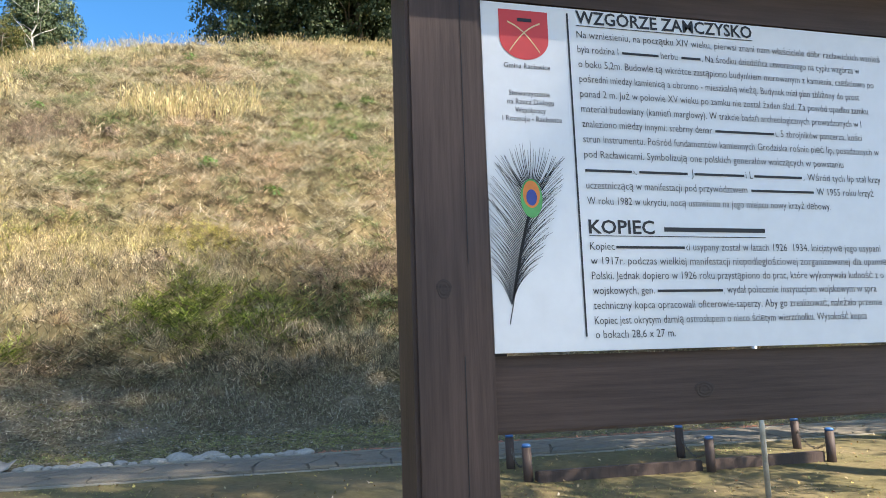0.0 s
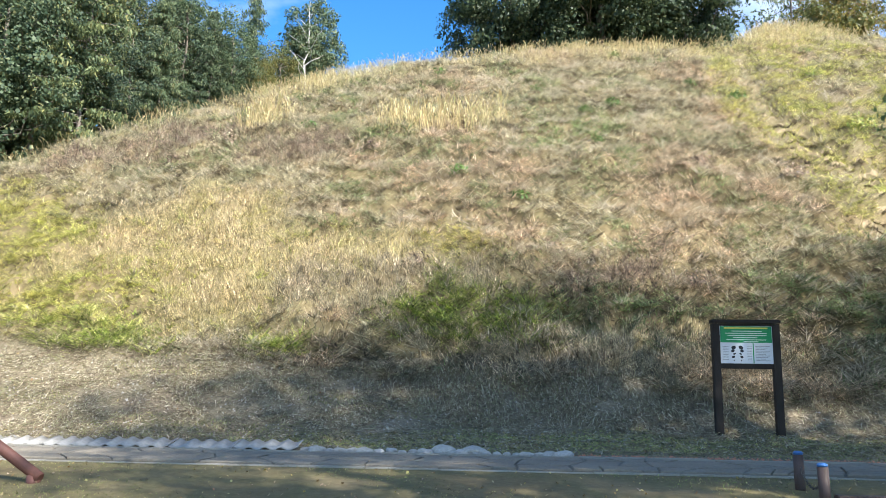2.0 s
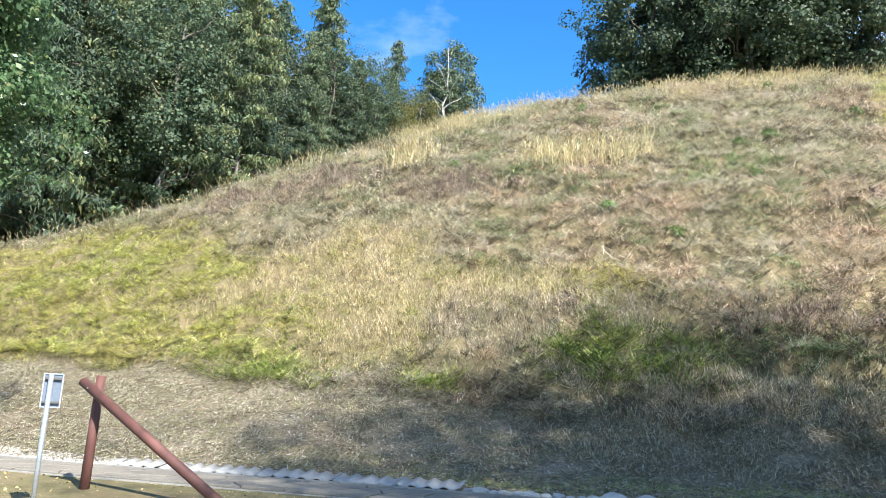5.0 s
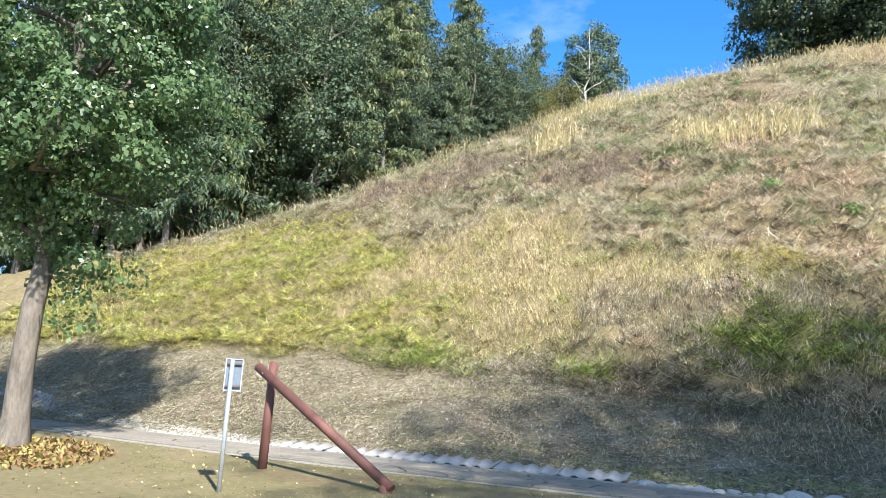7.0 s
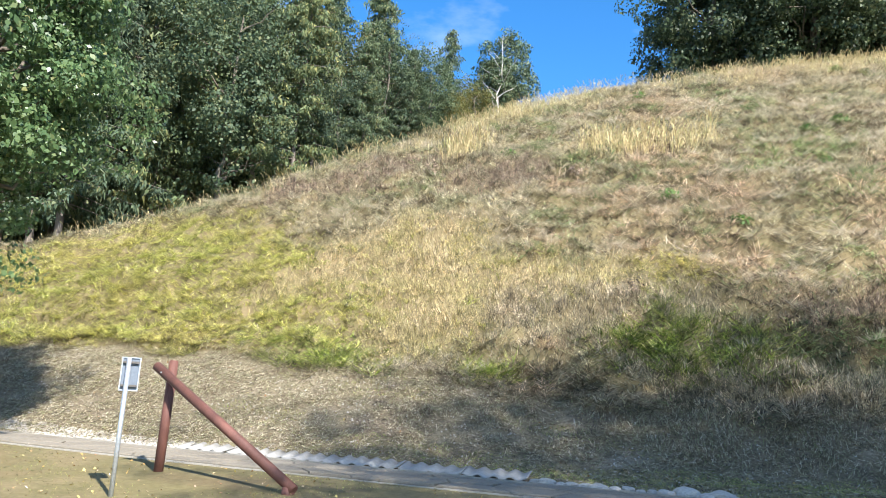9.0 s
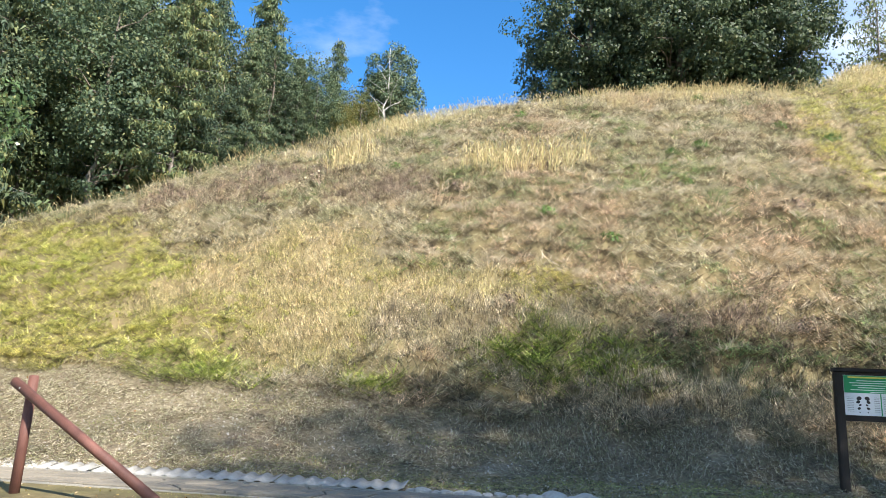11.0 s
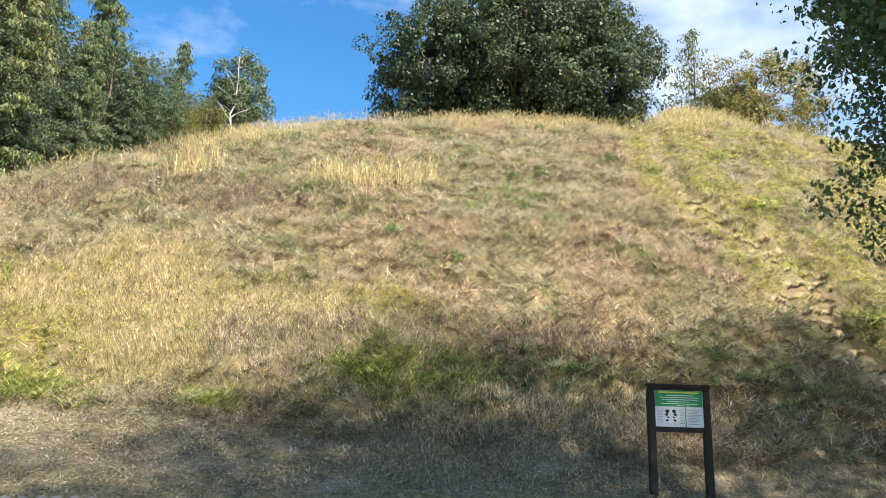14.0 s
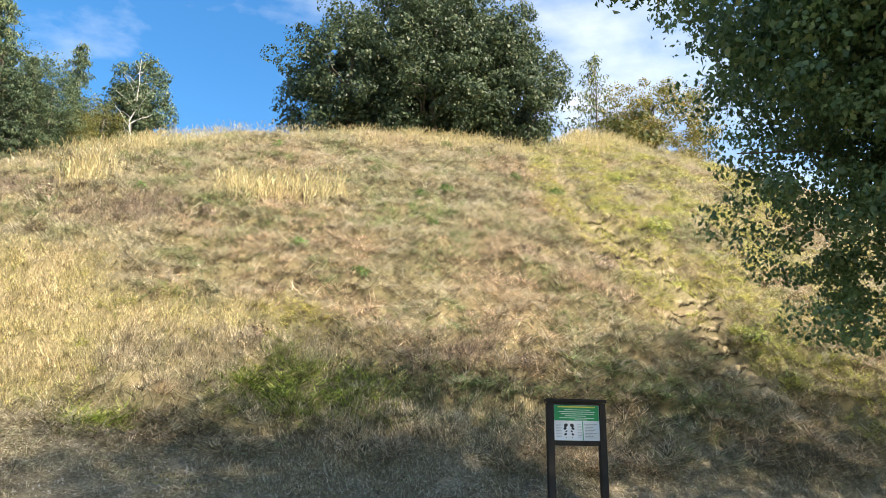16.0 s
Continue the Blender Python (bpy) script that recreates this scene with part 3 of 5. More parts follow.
hx, hy = np.concatenate([hx, rng.normal(-10.3, 0.55, 380)]), np.concatenate([hy, rng.normal(31.6, 0.5, 380)])
blades("golden_plumes", hx, hy, 1.0, 0.042, 0.1, M_PLUME, "golden plumes of tall grass in a row on the slope", plume=True, spread=0.2, bend=0.3)

# mown bank, verge and lawn
bx, by = rng.uniform(-29, 18, 420000), rng.uniform(14.75, 19.5, 420000)
on = by < np.interp(bx, [-34, -12, -10, -7, -2, 2, 6, 12, 30], [19.3, 19.3, 18.6, 19.0, 19.0, 18.9, 18.5, 18.4, 18.4])
on &= (by > 15.2) | (rng.uniform(0, 1, len(bx)) < 0.6)
bx, by = bx[on], by[on]
turf_top = np.interp(bx, [-20, -12, -8, -4, 2, 10], [15.0, 15.2, 15.6, 16.5, 17.0, 17.0]) + 0.35 * wave(bx, by, 0.9) + 0.25 * wave(bx, by, 2.6)
greenish = (by < turf_top) & (rng.uniform(0, 1, len(bx)) < np.interp(bx, [-33, -9, -5, 26], [0.25, 0.5, 0.9, 0.85]))
greenish |= (blob(bx, by, -7.9, 18.0, 1.4, 0.5) | blob(bx, by, -10.5, 16.5, 1.2, 0.5) | blob(bx, by, -3.0, 17.6, 1.5, 0.3)) & (rng.uniform(0, 1, len(bx)) < 0.5)
blades("verge_turf", bx[greenish], by[greenish], 0.1, 0.016, 0.3, M_TURF, "short green turf beside the stone path", spread=0.8, simple=True)


def straws(name, x, y, length, width, mat, label):
    """Cut stalks lying loosely on one another over the bank."""
    n = len(x)
    a = rng.uniform(0, 2 * np.pi, n)
    half = length * rng.uniform(0.3, 1.3, n) / 2
    ends = []
    for sign in (-1, 1):
        ex, ey = x + sign * np.cos(a) * half, y + sign * np.sin(a) * half
        ends.append(np.stack([ex, ey, land(ex, ey) + rng.uniform(0.005, 0.09, n)], -1))
    w = (width * rng.uniform(0.5, 1.5, n) / 2)[:, None]
    side = np.stack([-np.sin(a), np.cos(a) * 0.8, np.full(n, 0.5)], -1) * w
    v = np.stack([ends[0] - side, ends[0] + side, ends[1]], 1)
    faces = np.arange(n)[:, None] * 3 + np.arange(3)[None]
    return tagged(new(name, mesh_of(name, v.reshape(-1, 3), faces, mat)), label, "hay", kind="stuff")


swath = wave(bx, by, 1.1, 0.3) + 0.7 * wave(bx, by, 3.4, 1.2) + rng.uniform(-0.9, 0.9, len(bx))
hay = ~greenish & (swath > -0.35) & ~(blob(bx, by, -7.6, 16.4, 0.9, 0.35) & (rng.uniform(0, 1, len(bx)) < 0.7))
straws("mown_stubble", bx[hay], by[hay], 0.14, 0.013, M_STUBBLE, "mown brown stubble and hay on the bank")
stand_up = ~greenish & (rng.uniform(0, 1, len(bx)) < 0.22)
blades("cut_stalks", bx[stand_up], by[stand_up], 0.13, 0.02, 0.5, M_STUBBLE, "short cut stalks standing in the mown bank", spread=1.0, simple=True)
lx, ly = rng.uniform(-17, 14, 130000), 2.5 + 10.0 * rng.uniform(0, 1, 130000) ** 0.7
on = wave(lx, ly, 0.7, 0.4) + rng.uniform(-0.8, 0.8, len(lx)) > 0.3
blades("lawn_turf", lx[on], ly[on], 0.055, 0.01, 0.0, M_TURF, "thin worn turf with bare muddy patches", spread=0.9, sink=0.01, simple=True)


def flakes(name, x, y, size, mat, label, lift=0.012, tilt=0.5, kind="stuff", category="leaves"):
    """Fallen leaves and chips: small folded diamonds."""
    n = len(x)
    c = np.stack([x, y, land(x, y) + lift], -1)
    a = rng.uniform(0, 2 * np.pi, n)
    s = size * rng.uniform(0.5, 1.4, n)
    u = np.stack([np.cos(a), np.sin(a), rng.normal(0, tilt, n)], -1) * s[:, None]
    w = np.stack([-np.sin(a), np.cos(a), rng.normal(0, tilt, n)], -1) * (s * 0.6)[:, None]
    v = np.stack([c - u, c + w, c + u, c - w + np.array((0, 0, 0.01))], 1)
    faces = (np.arange(n)[:, None] * 4 + np.arange(4)[None])
    return tagged(new(name, mesh_of(name, v.reshape(-1, 3), faces, mat)), label, category, kind=kind)


fx = np.concatenate([rng.uniform(-16, 14, 2600), rng.uniform(-26, 16, 3500)])
fy = np.concatenate([rng.uniform(4, 12.4, 2600), rng.uniform(15, 18.6, 3500)])
flakes("fallen_leaves", fx, fy, 0.022, M_LITTER, "scattered dry fallen leaves on turf and bank")
ring, far = rng.uniform(0, 2 * np.pi, 3800), 2.4 * rng.uniform(0.1, 1, 3800) ** 0.8
flakes("leaf_litter", -13.7 + np.cos(ring) * far, 9.9 + np.sin(ring) * far * 0.8, 0.04, M_LEAFRUST, "rust and yellow leaf litter under the linden", lift=0.02, tilt=0.8)


# ---- trees ----
def leaves_at(c, out, size, aspect=0.75, hang=0.35):
    """A diamond leaf at each centre, turned loosely towards out."""
    n = len(c)
    nrm = out + rng.normal(0, 0.55, (n, 3)) + np.array((0, 0, 0.35))
    nrm /= np.linalg.norm(nrm, axis=1)[:, None] + 1e-9
    u = np.cross(nrm, rng.normal(0, 1, (n, 3)))
    u /= np.linalg.norm(u, axis=1)[:, None] + 1e-9
    u[:, 2] -= hang
    w = np.cross(nrm, u)
    s = size * rng.uniform(0.6, 1.35, n)[:, None]
    fold = nrm * s * 0.18
    v = np.stack([c - u * s * 0.5, c + w * s * 0.5 * aspect + fold, c + u * s * 0.6, c - w * s * 0.5 * aspect + fold], 1)
    return v.reshape(-1, 3), np.arange(n)[:, None] * 4 + np.arange(4)[None]


def crown_of(radii, centre, clumps, clump_r, per, size, shell=0.55, low=-1.0, flat=0.75, droop=0.0, boxy=0.0):
    """Clumps of leaves spread through the outer part of a crown, with gaps between them."""
    d = rng.normal(0, 1, (clumps, 3))
    d /= np.linalg.norm(d, axis=1)[:, None]
    if boxy:
        d[:, 2] = rng.uniform(-1, 1, clumps)
        d[:, :2] *= ((1 - np.abs(d[:, 2]) ** boxy) / (np.linalg.norm(d[:, :2], axis=1) + 1e-9))[:, None]
    d[:, 2] = np.maximum(d[:, 2], low)
    reach = rng.uniform(shell, 1.0, clumps) * (1 + 0.13 * np.sin(d[:, 0] * 5 + d[:, 2] * 7) + 0.1 * np.sin(d[:, 1] * 8 + 1))
    heart = np.array(centre) + d * np.array(radii) * reach[:, None]
    heart[:, 2] -= droop * np.linalg.norm(d[:, :2], axis=1) ** 2
    r = clump_r * rng.uniform(0.6, 1.3, clumps)
    o = rng.normal(0, 1, (clumps, per, 3))
    o /= np.linalg.norm(o, axis=2)[:, :, None]
    o *= rng.uniform(0.35, 1.0, (clumps, per, 1)) ** 0.6
    c = heart[:, None] + o * r[:, None, None] * np.array((1, 1, flat))
    v, f = leaves_at(c.reshape(-1, 3), (o + 0.5 * d[:, None]).reshape(-1, 3), size)
    return v, f, heart


def wander(a, b, r0, r1, steps=6, kink=0.08):
    a, b = np.asarray(a, float), np.asarray(b, float)
    t = np.linspace(0, 1, steps)[:, None]
    p = a + (b - a) * t + rng.normal(0, kink, (steps, 3)) * np.linalg.norm(b - a) * np.sin(t * np.pi)
    return np.concatenate([p, r0 + (r1 - r0) * t], 1)


def broadleaf(height_m, trunk_r, radii, centre, clumps, clump_r, per, size, leaf_mat, bark, label, limbs=14, flare=1.0, name="tree", **more):
    tree = tagged(new(name), label, "tree")
    v, f, heart = crown_of(radii, centre, clumps, clump_r, per, size, **more)
    stem = wander((0, 0, -0.3), (0.1, 0, height_m * 0.82), trunk_r, trunk_r * 0.25, 12, 0.012)
    stem[0, 3] *= 1.0 + 0.55 * flare
    stem[1, 3] *= 1.0 + 0.05 * flare
    ways = [stem]
    for h in heart[:: max(1, len(heart) // limbs)]:
        z = np.clip(h[2] - 0.45 * np.linalg.norm(h[:2]), centre[2] - radii[2] * 0.9, height_m * 0.75)
        ways.append(wander((0, 0, z), h, trunk_r * 0.3, 0.015, 6, 0.05))
    tv, tf = tubes(ways)
    under(new("trunk", mesh_of("trunk", tv, tf, bark, True)), tree)
    under(new("crown", mesh_of("crown", v, f, leaf_mat)), tree)
    return tree


def conifer(height_m, trunk_r, spread, label, mat, start=0.2, whorls=26, bare=0.0, per=70):
    """A larch: whorls of drooping boughs with hanging twigs of needles."""
    tree = tagged(new("larch"), label, "tree")
    ways, cs = [wander((0, 0, -0.4), (0.15, 0, height_m), trunk_r, 0.02, 10, 0.006)], []
    for i in range(whorls):
        t = start + (1 - start) * (i / whorls) ** 0.95
        z = height_m * t
        reach = spread * (1 - t) ** 0.75 * 1.25 + 0.25
        for a in rng.uniform(0, 2 * np.pi, 5):
            R = reach * rng.uniform(0.55, 1.1)
            end = np.array((np.cos(a) * R, np.sin(a) * R, z - 0.22 * R))
            ways.append(wander((0, 0, z), end, 0.035, 0.008, 4, 0.03))
            k = int(per * (0.35 + R / spread) * (1 - bare))
            s = rng.uniform(0.15, 1.05, k)[:, None]
            c = np.array((0, 0, z)) + (end - np.array((0, 0, z))) * s
            c += rng.normal(0, 0.16, (k, 3)) * np.array((1, 1, 0.5)) - np.array((0, 0, 0.22)) * rng.uniform(0, 1, (k, 1))
            cs.append(c)
    c = np.concatenate(cs)
    n = len(c)
    a = rng.uniform(0, 2 * np.pi, n)
    side = np.stack([np.cos(a), np.sin(a), rng.normal(0, 0.3, n)], -1) * 0.055 * rng.uniform(0.6, 1.4, (n, 1))
    hang = np.stack([rng.normal(0, 0.16, n), rng.normal(0, 0.16, n), -rng.uniform(0.12, 0.42, n)], -1)
    v = np.stack([c - side, c + side, c + hang], 1).reshape(-1, 3)
    f = np.arange(n)[:, None] * 3 + np.arange(3)[None]
    tv, tf = tubes(ways, 4)
    under(new("trunk", mesh_of("trunk", tv, tf, M_BARK_GREY, True)), tree)
    under(new("crown", mesh_of("crown", v, f, mat)), tree)
    return tree


def stand(tree, x, y, scale=1.0, turn=0.0, z=None):
    tree.matrix_basis = Matrix.Translation((x, y, float(land(x, y)) - 0.05 if z is None else z)) @ Matrix.Rotation(turn, 4, "Z")
    tree.scale = (scale,) * 3
    return tree


# lindens in the row along the lawn
stand(broadleaf(11.9, 0.25, (2.95, 2.95, 5.0), (0, 0, 7.65), 430, 0.52, 190, 0.088, M_LINDEN, M_BARK, "green linden with a grey burled trunk beside the path", 30, shell=0.55, boxy=2.6), -13.9, 10.7)
stand(broadleaf(12, 0.2, (2.6, 2.6, 5.0), (0, 0, 7.6), 220, 0.55, 100, 0.1, M_OLIVE, M_BARK, "yellowing linden at the lawn's edge", 16, boxy=2.6), -18.0, 8.2)
hero = tagged(broadleaf(20.5, 0.32, (6.2, 6.0, 9.6), (0, 0, 11.0), 420, 1.1, 12, 0.16, M_LINDEN, M_BARK, "tall shady linden with low hanging boughs", 50, shell=0.5, boxy=2.6), group="row of lindens")
v, f, heart = crown_of((3.2, 4.2, 4.5), (-4.1, -0.6, 6.5), 560, 0.5, 190, 0.08, shell=0.15)
under(new("hanging_bough", mesh_of("hanging_bough", v, f, M_LINDEN)), hero)
v, f, more = crown_of((3.4, 3.8, 2.8), (-5.6, -0.8, 9.0), 380, 0.55, 110, 0.1, shell=0.15)
under(new("upper_bough", mesh_of("upper_bough", v, f, M_LINDEN)), hero)
tv, tf = tubes([wander((0, 0, 5.0 + 0.25 * k), heart[k * 21], 0.07, 0.012, 7, 0.05) for k in range(24)], 5)
under(new("low_limb", mesh_of("low_limb", tv, tf, M_BARK_DARK, True)), hero)
stand(hero, 12.8, 10.2)
row_tree = tagged(broadleaf(20.5, 0.32, (6.0, 5.6, 9.2), (0, 0, 11.3), 420, 1.2, 34, 0.18, M_LINDEN, M_BARK, "tall shady linden at the lawn's far end", 30, shell=0.35), group="row of lindens")
stand(row_tree, 19.5, 9.6, 1.02, 1.9)
stand(copy_thing(row_tree, Matrix()), 24.4, 10.0, 1.08, 4.0)
high_tree = tagged(broadleaf(25.5, 0.34, (6.3, 6.0, 6.6), (0, 0, 18.9), 420, 1.1, 38, 0.17, M_LINDEN, M_BARK, "very tall linden with a high crown over the lawn", 30, shell=0.3), group="row of lindens")
stand(high_tree, 13.0, 5.5)
edge_tree = tagged(broadleaf(22.5, 0.32, (6.4, 6.0, 8.6), (0, 0, 14.0), 560, 1.1, 40, 0.17, M_LINDEN, M_BARK, "broad linden with a deep crown over the lawn", 30, shell=0.3), group="row of lindens")
stand(edge_tree, 9.3, 1.0)
stand(copy_thing(high_tree, Matrix()), 9.6, -6.6, 0.75, 2.0)

# lindens on top of the mound
for x, y, h, r, s in ((1.0, 47.0, 11.6, 4.9, 1), (5.2, 49.5, 17.4, 5.6, 2), (9.6, 48.0, 16.6, 5.4, 3), (12.0, 46.5, 11.4, 4.2, 4), (6.6, 45.5, 12.6, 4.6, 5)):
    stand(tagged(broadleaf(h, 0.28, (r, r, h * 0.5), (0, 0, h * 0.5), 330, 0.85, 120, 0.17, M_OAK, M_BARK, "old dense dark green linden on the mound's top", 16, shell=0.5), group="lindens on the mound"), x, y, 1, s)
stand(broadleaf(11.8, 0.22, (5.0, 4.6, 5.0), (0, 0, 6.8), 300, 0.8, 130, 0.125, M_OLIVE, M_BARK, "round olive-green tree beyond the crest", 12), 25.6, 51.5)
stand(broadleaf(6.5, 0.14, (2.4, 2.2, 2.6), (0, 0, 3.9), 80, 0.6, 50, 0.28, M_OLIVE, M_BARK, "small olive shrub tree beyond the crest", 8), 22.6, 50.0)
stand(conifer(14.0, 0.16, 3.4, "sparse dark larch beyond the crest", M_NEEDLE, 0.25, 20, 0.6), 21.8, 54.0)

# the pale-stemmed tree at the end of the wood
def birch():
    """A slender white stem with rising limbs, seen before a fine twiggy crown."""
    tree = tagged(new("birch"), "thin white-stemmed birch with fine grey-green leaves", "tree")
    ways = [wander((0, 0, -0.3), (0.25, 0, 8.9), 0.1, 0.012, 12, 0.01)]
    for k in range(22):
        z, a = 2.2 + 0.3 * k, 2.4 * k + rng.normal(0, 0.3)
        R = (2.3 - 0.085 * k) * rng.uniform(0.75, 1.1)
        end = (math.cos(a) * R + 0.1, math.sin(a) * R * 0.8, z + 0.75 * R)
        ways.append(wander((0.02 * z, 0, z), end, 0.045 - 0.0015 * k, 0.006, 6, 0.05))
    tv, tf = tubes(ways, 6)
    under(new("trunk", mesh_of("trunk", tv, tf, M_BARK_PALE, True)), tree)
    v, f, heart = crown_of((2.2, 1.6, 4.0), (0.1, 1.2, 5.7), 300, 0.5, 100, 0.12, shell=0.15)
    under(new("crown", mesh_of("crown", v, f, M_NEEDLE)), tree)
    return tree


pale = birch()
stand(pale, -12.0, 44.0)

# the wood on the hillside
def wood_height(az):
    return np.interp(az, [-1.5, -1.07, -0.73, -0.6, -0.46, -0.386, -0.31, -0.24], [0.85, 0.80, 0.74, 0.66, 0.6, 0.57, 0.51, 0.46])


wood = [tagged(t, group="trees of the wood") for t in (
    conifer(16.0, 0.17, 3.1, "tall grey-green larch in the wood", M_NEEDLE, 0.12, 34, 0.15, 120),
    conifer(17.0, 0.17, 3.0, "tall thin larch with a bare lower stem", M_NEEDLE, 0.36, 24, 0.45, 110),
    broadleaf(14.0, 0.17, (3.0, 3.0, 5.6), (0, 0, 8.2), 210, 0.66, 80, 0.12, M_WOOD, M_BARK, "dark green broadleaf tree in the wood", 18, shell=0.4),
    broadleaf(13.0, 0.15, (2.7, 2.7, 5.0), (0, 0, 7.6), 180, 0.62, 80, 0.12, M_OLIVE, M_BARK, "olive-green tree in the wood turning yellow", 18, shell=0.4),
    broadleaf(12.0, 0.15, (3.0, 3.0, 5.4), (0, 0, 6.2), 210, 0.66, 80, 0.12, M_WOOD, M_BARK, "leafy green tree reaching down to the grass", 14, shell=0.4))]
tops = (16.0, 17.0, 14.0, 13.0, 12.0)
placed = set()
picks = random.Random(5)
for row, (gap, share) in enumerate(((4.5, 1.0), (8.0, 1.04))):
    az = -1.44 + row * 0.02
    while az < -0.315:
        az += (0.062 if az < -0.6 else 0.036) * picks.uniform(0.8, 1.2)
        crest = float(np.interp(az, [-1.4, -1.0, -0.8, -0.6, -0.48, -0.35, -0.2], [22, 24, 27.0, 30.0, 32.0, 34.5, 37]))
        y = crest + gap + picks.uniform(-1.2, 1.2)
        x = -1.3 + az * (y - 0.9)
        base = float(land(x, y))
        want = 1.2 + wood_height(az) * share * (y - 0.9) * picks.uniform(0.86, 1.04) - base
        k = len(placed) if len(placed) < 5 else picks.choice((2, 4, 3, 0, 1)) if az > -0.5 else picks.choice((0, 1, 2, 3, 0, 4, 1, 3) if row == 0 else (0, 1, 0, 2, 1, 0, 1))
        m = wood[k] if k not in placed else copy_thing(wood[k], Matrix())
        placed.add(k)
        stand(m, x, y, want / tops[k] * (1.08 if k < 2 else 0.97), picks.uniform(0, 6.28))
# undergrowth that closes the wood
ux = rng.uniform(-46, -13, 900)
uy = np.interp((ux + 1.3) / 32, [-1.4, -0.8, -0.48, -0.3], [25, 30, 36, 40]) + 5.5 + rng.uniform(0, 8, len(ux))
uz = land(ux, uy) + 6.5 * rng.uniform(0.0, 1, len(ux)) ** 1.1
o = rng.normal(0, 1, (len(ux), 90, 3))
o /= np.linalg.norm(o, axis=2)[:, :, None]
c = (np.stack([ux, uy, uz], -1)[:, None] + o * rng.uniform(0.3, 1.2, (len(ux), 90, 1))).reshape(-1, 3)
v, f = leaves_at(c, o.reshape(-1, 3), 0.19)
tagged(new("undergrowth", mesh_of("undergrowth", v, f, M_WOOD)), "dark leafy undergrowth between the wood's stems", "undergrowth", kind="stuff")


# ---- weeds on the slope ----
def weed(r, n, size, mat, label, name="weed_tuft"):
    tuft = tagged(new(name), label, "plant")
    o = rng.normal(0, 1, (n, 3))
    o /= np.linalg.norm(o, axis=1)[:, None]
    o[:, 2] = np.abs(o[:, 2])
    c = o * rng.uniform(0.2, 1, (n, 1)) * np.array((r, r, r * 1.1))
    v, f = leaves_at(c, o, size, 0.5)
    tv, tf = tubes([wander((0, 0, -0.05), p * 0.9, 0.008, 0.003, 4) for p in c[:10]], 4)
    under(new("stalks", mesh_of("stalks", tv, tf, M_BUSH)), tuft)
    under(new("leaves", mesh_of("leaves", v, f, mat)), tuft)
    return tuft


tufts = [weed(0.42, 160, 0.12, M_BUSH, "leafy green weed tuft on the dry slope"), weed(0.55, 220, 0.11, M_MAUVE, "withered brown weed clump on the slope"),
         weed(0.7, 320, 0.12, M_FRESH, "bright green bushy clump beside the dirt path")]
spots = [(0, 7.6, 32.7), (0, 4.9, 32.3), (0, 3.7, 32.1), (0, -8.1, 30.9), (0, -5.5, 38.2), (0, -7.0, 30.0), (0, 6.1, 38.6), (0, 3.8, 29.7), (0, 9.0, 35.0), (2, 14.3, 30.5), (2, 15.0, 36.0),
         (1, 9.6, 30.0), (1, -2.5, 22.4), (1, 1.6, 23.2), (1, 5.4, 21.95), (1, -5.0, 29.3), (1, -11.0, 29.5), (1, -14.0, 29.8), (0, 0.6, 26.0), (0, 10.6, 33.4), (2, 13.6, 23.0),
         (0, -9.5, 34.2), (0, -3.0, 36.5), (1, 7.2, 27.6), (1, 10.4, 27.2), (2, 19.8, 31.0), (0, 1.8, 34.9), (0, -1.6, 27.2)]
first = set()
for k, x, y in spots:
    t = tufts[k] if k not in first else copy_thing(tufts[k], Matrix())
    first.add(k)
    stand(t, x, y, picks.uniform(0.7, 1.25), picks.uniform(0, 6))

# ---- trodden path up the mound ----
def dirt_steps():
    """A narrow strip of bare earth whose middle is trodden into uneven steps."""
    ys = np.arange(19.4, 32.5, 0.05)
    cols = np.linspace(-1, 1, 11)
    verts, shade_bands = [], []
    for y in ys:
        wide = float(path_wide(y)) * (1.1 + 0.25 * math.sin(y * 2.3) + 0.2 * math.sin(y * 5.1) + 0.15 * math.sin(y * 11.3))
        for c in cols:
            x = float(path_x(y)) + c * wide + 0.05 * math.sin(y * 9 + c * 4)
            rise = 0.56
            jag = 0.09 * math.sin(x * 3.7) + 0.05 * math.sin(x * 11 + y * 0.7) + 0.03 * math.sin(x * 23)
            k = (y + jag + 0.12 * math.sin(y * 1.3)) / rise
            tread = (math.floor(k) + (k - math.floor(k)) ** 9) * rise
            # these faces get darker soil, painting the shadow below each overhanging step
            shade_bands.append(k - math.floor(k) > 0.8 + 0.1 * math.sin(x * 9) and y > 21.5)
            on = (1.0 if abs(c) < 0.85 else 0.3) * (1 if 22 < y < 31 else 0.35)
            base = float(land(x, y))
            verts.append((x, y, base + 0.03 - 0.08 * abs(c) ** 4 + on * 0.9 * (tread - k * rise) + 0.1 * on + 0.02 * noise.noise((x * 6, y * 6, 0))))
    nc = len(cols)
    ids = np.arange(len(verts)).reshape(-1, nc)
    faces = np.stack([ids[:-1, :-1], ids[:-1, 1:], ids[1:, 1:], ids[1:, :-1]], -1).reshape(-1, 4)
    me = mesh_of("dirt_path", np.array(verts), faces, M_DIRT)
    me.materials.append(M_SLOPE)
    me.polygons.foreach_set("material_index", np.array(shade_bands)[faces[:, 0]].astype(np.int32))
    return me


tagged(new("dirt_path", dirt_steps()), "sandy footpath trodden into steps up the mound", "path", kind="structure")


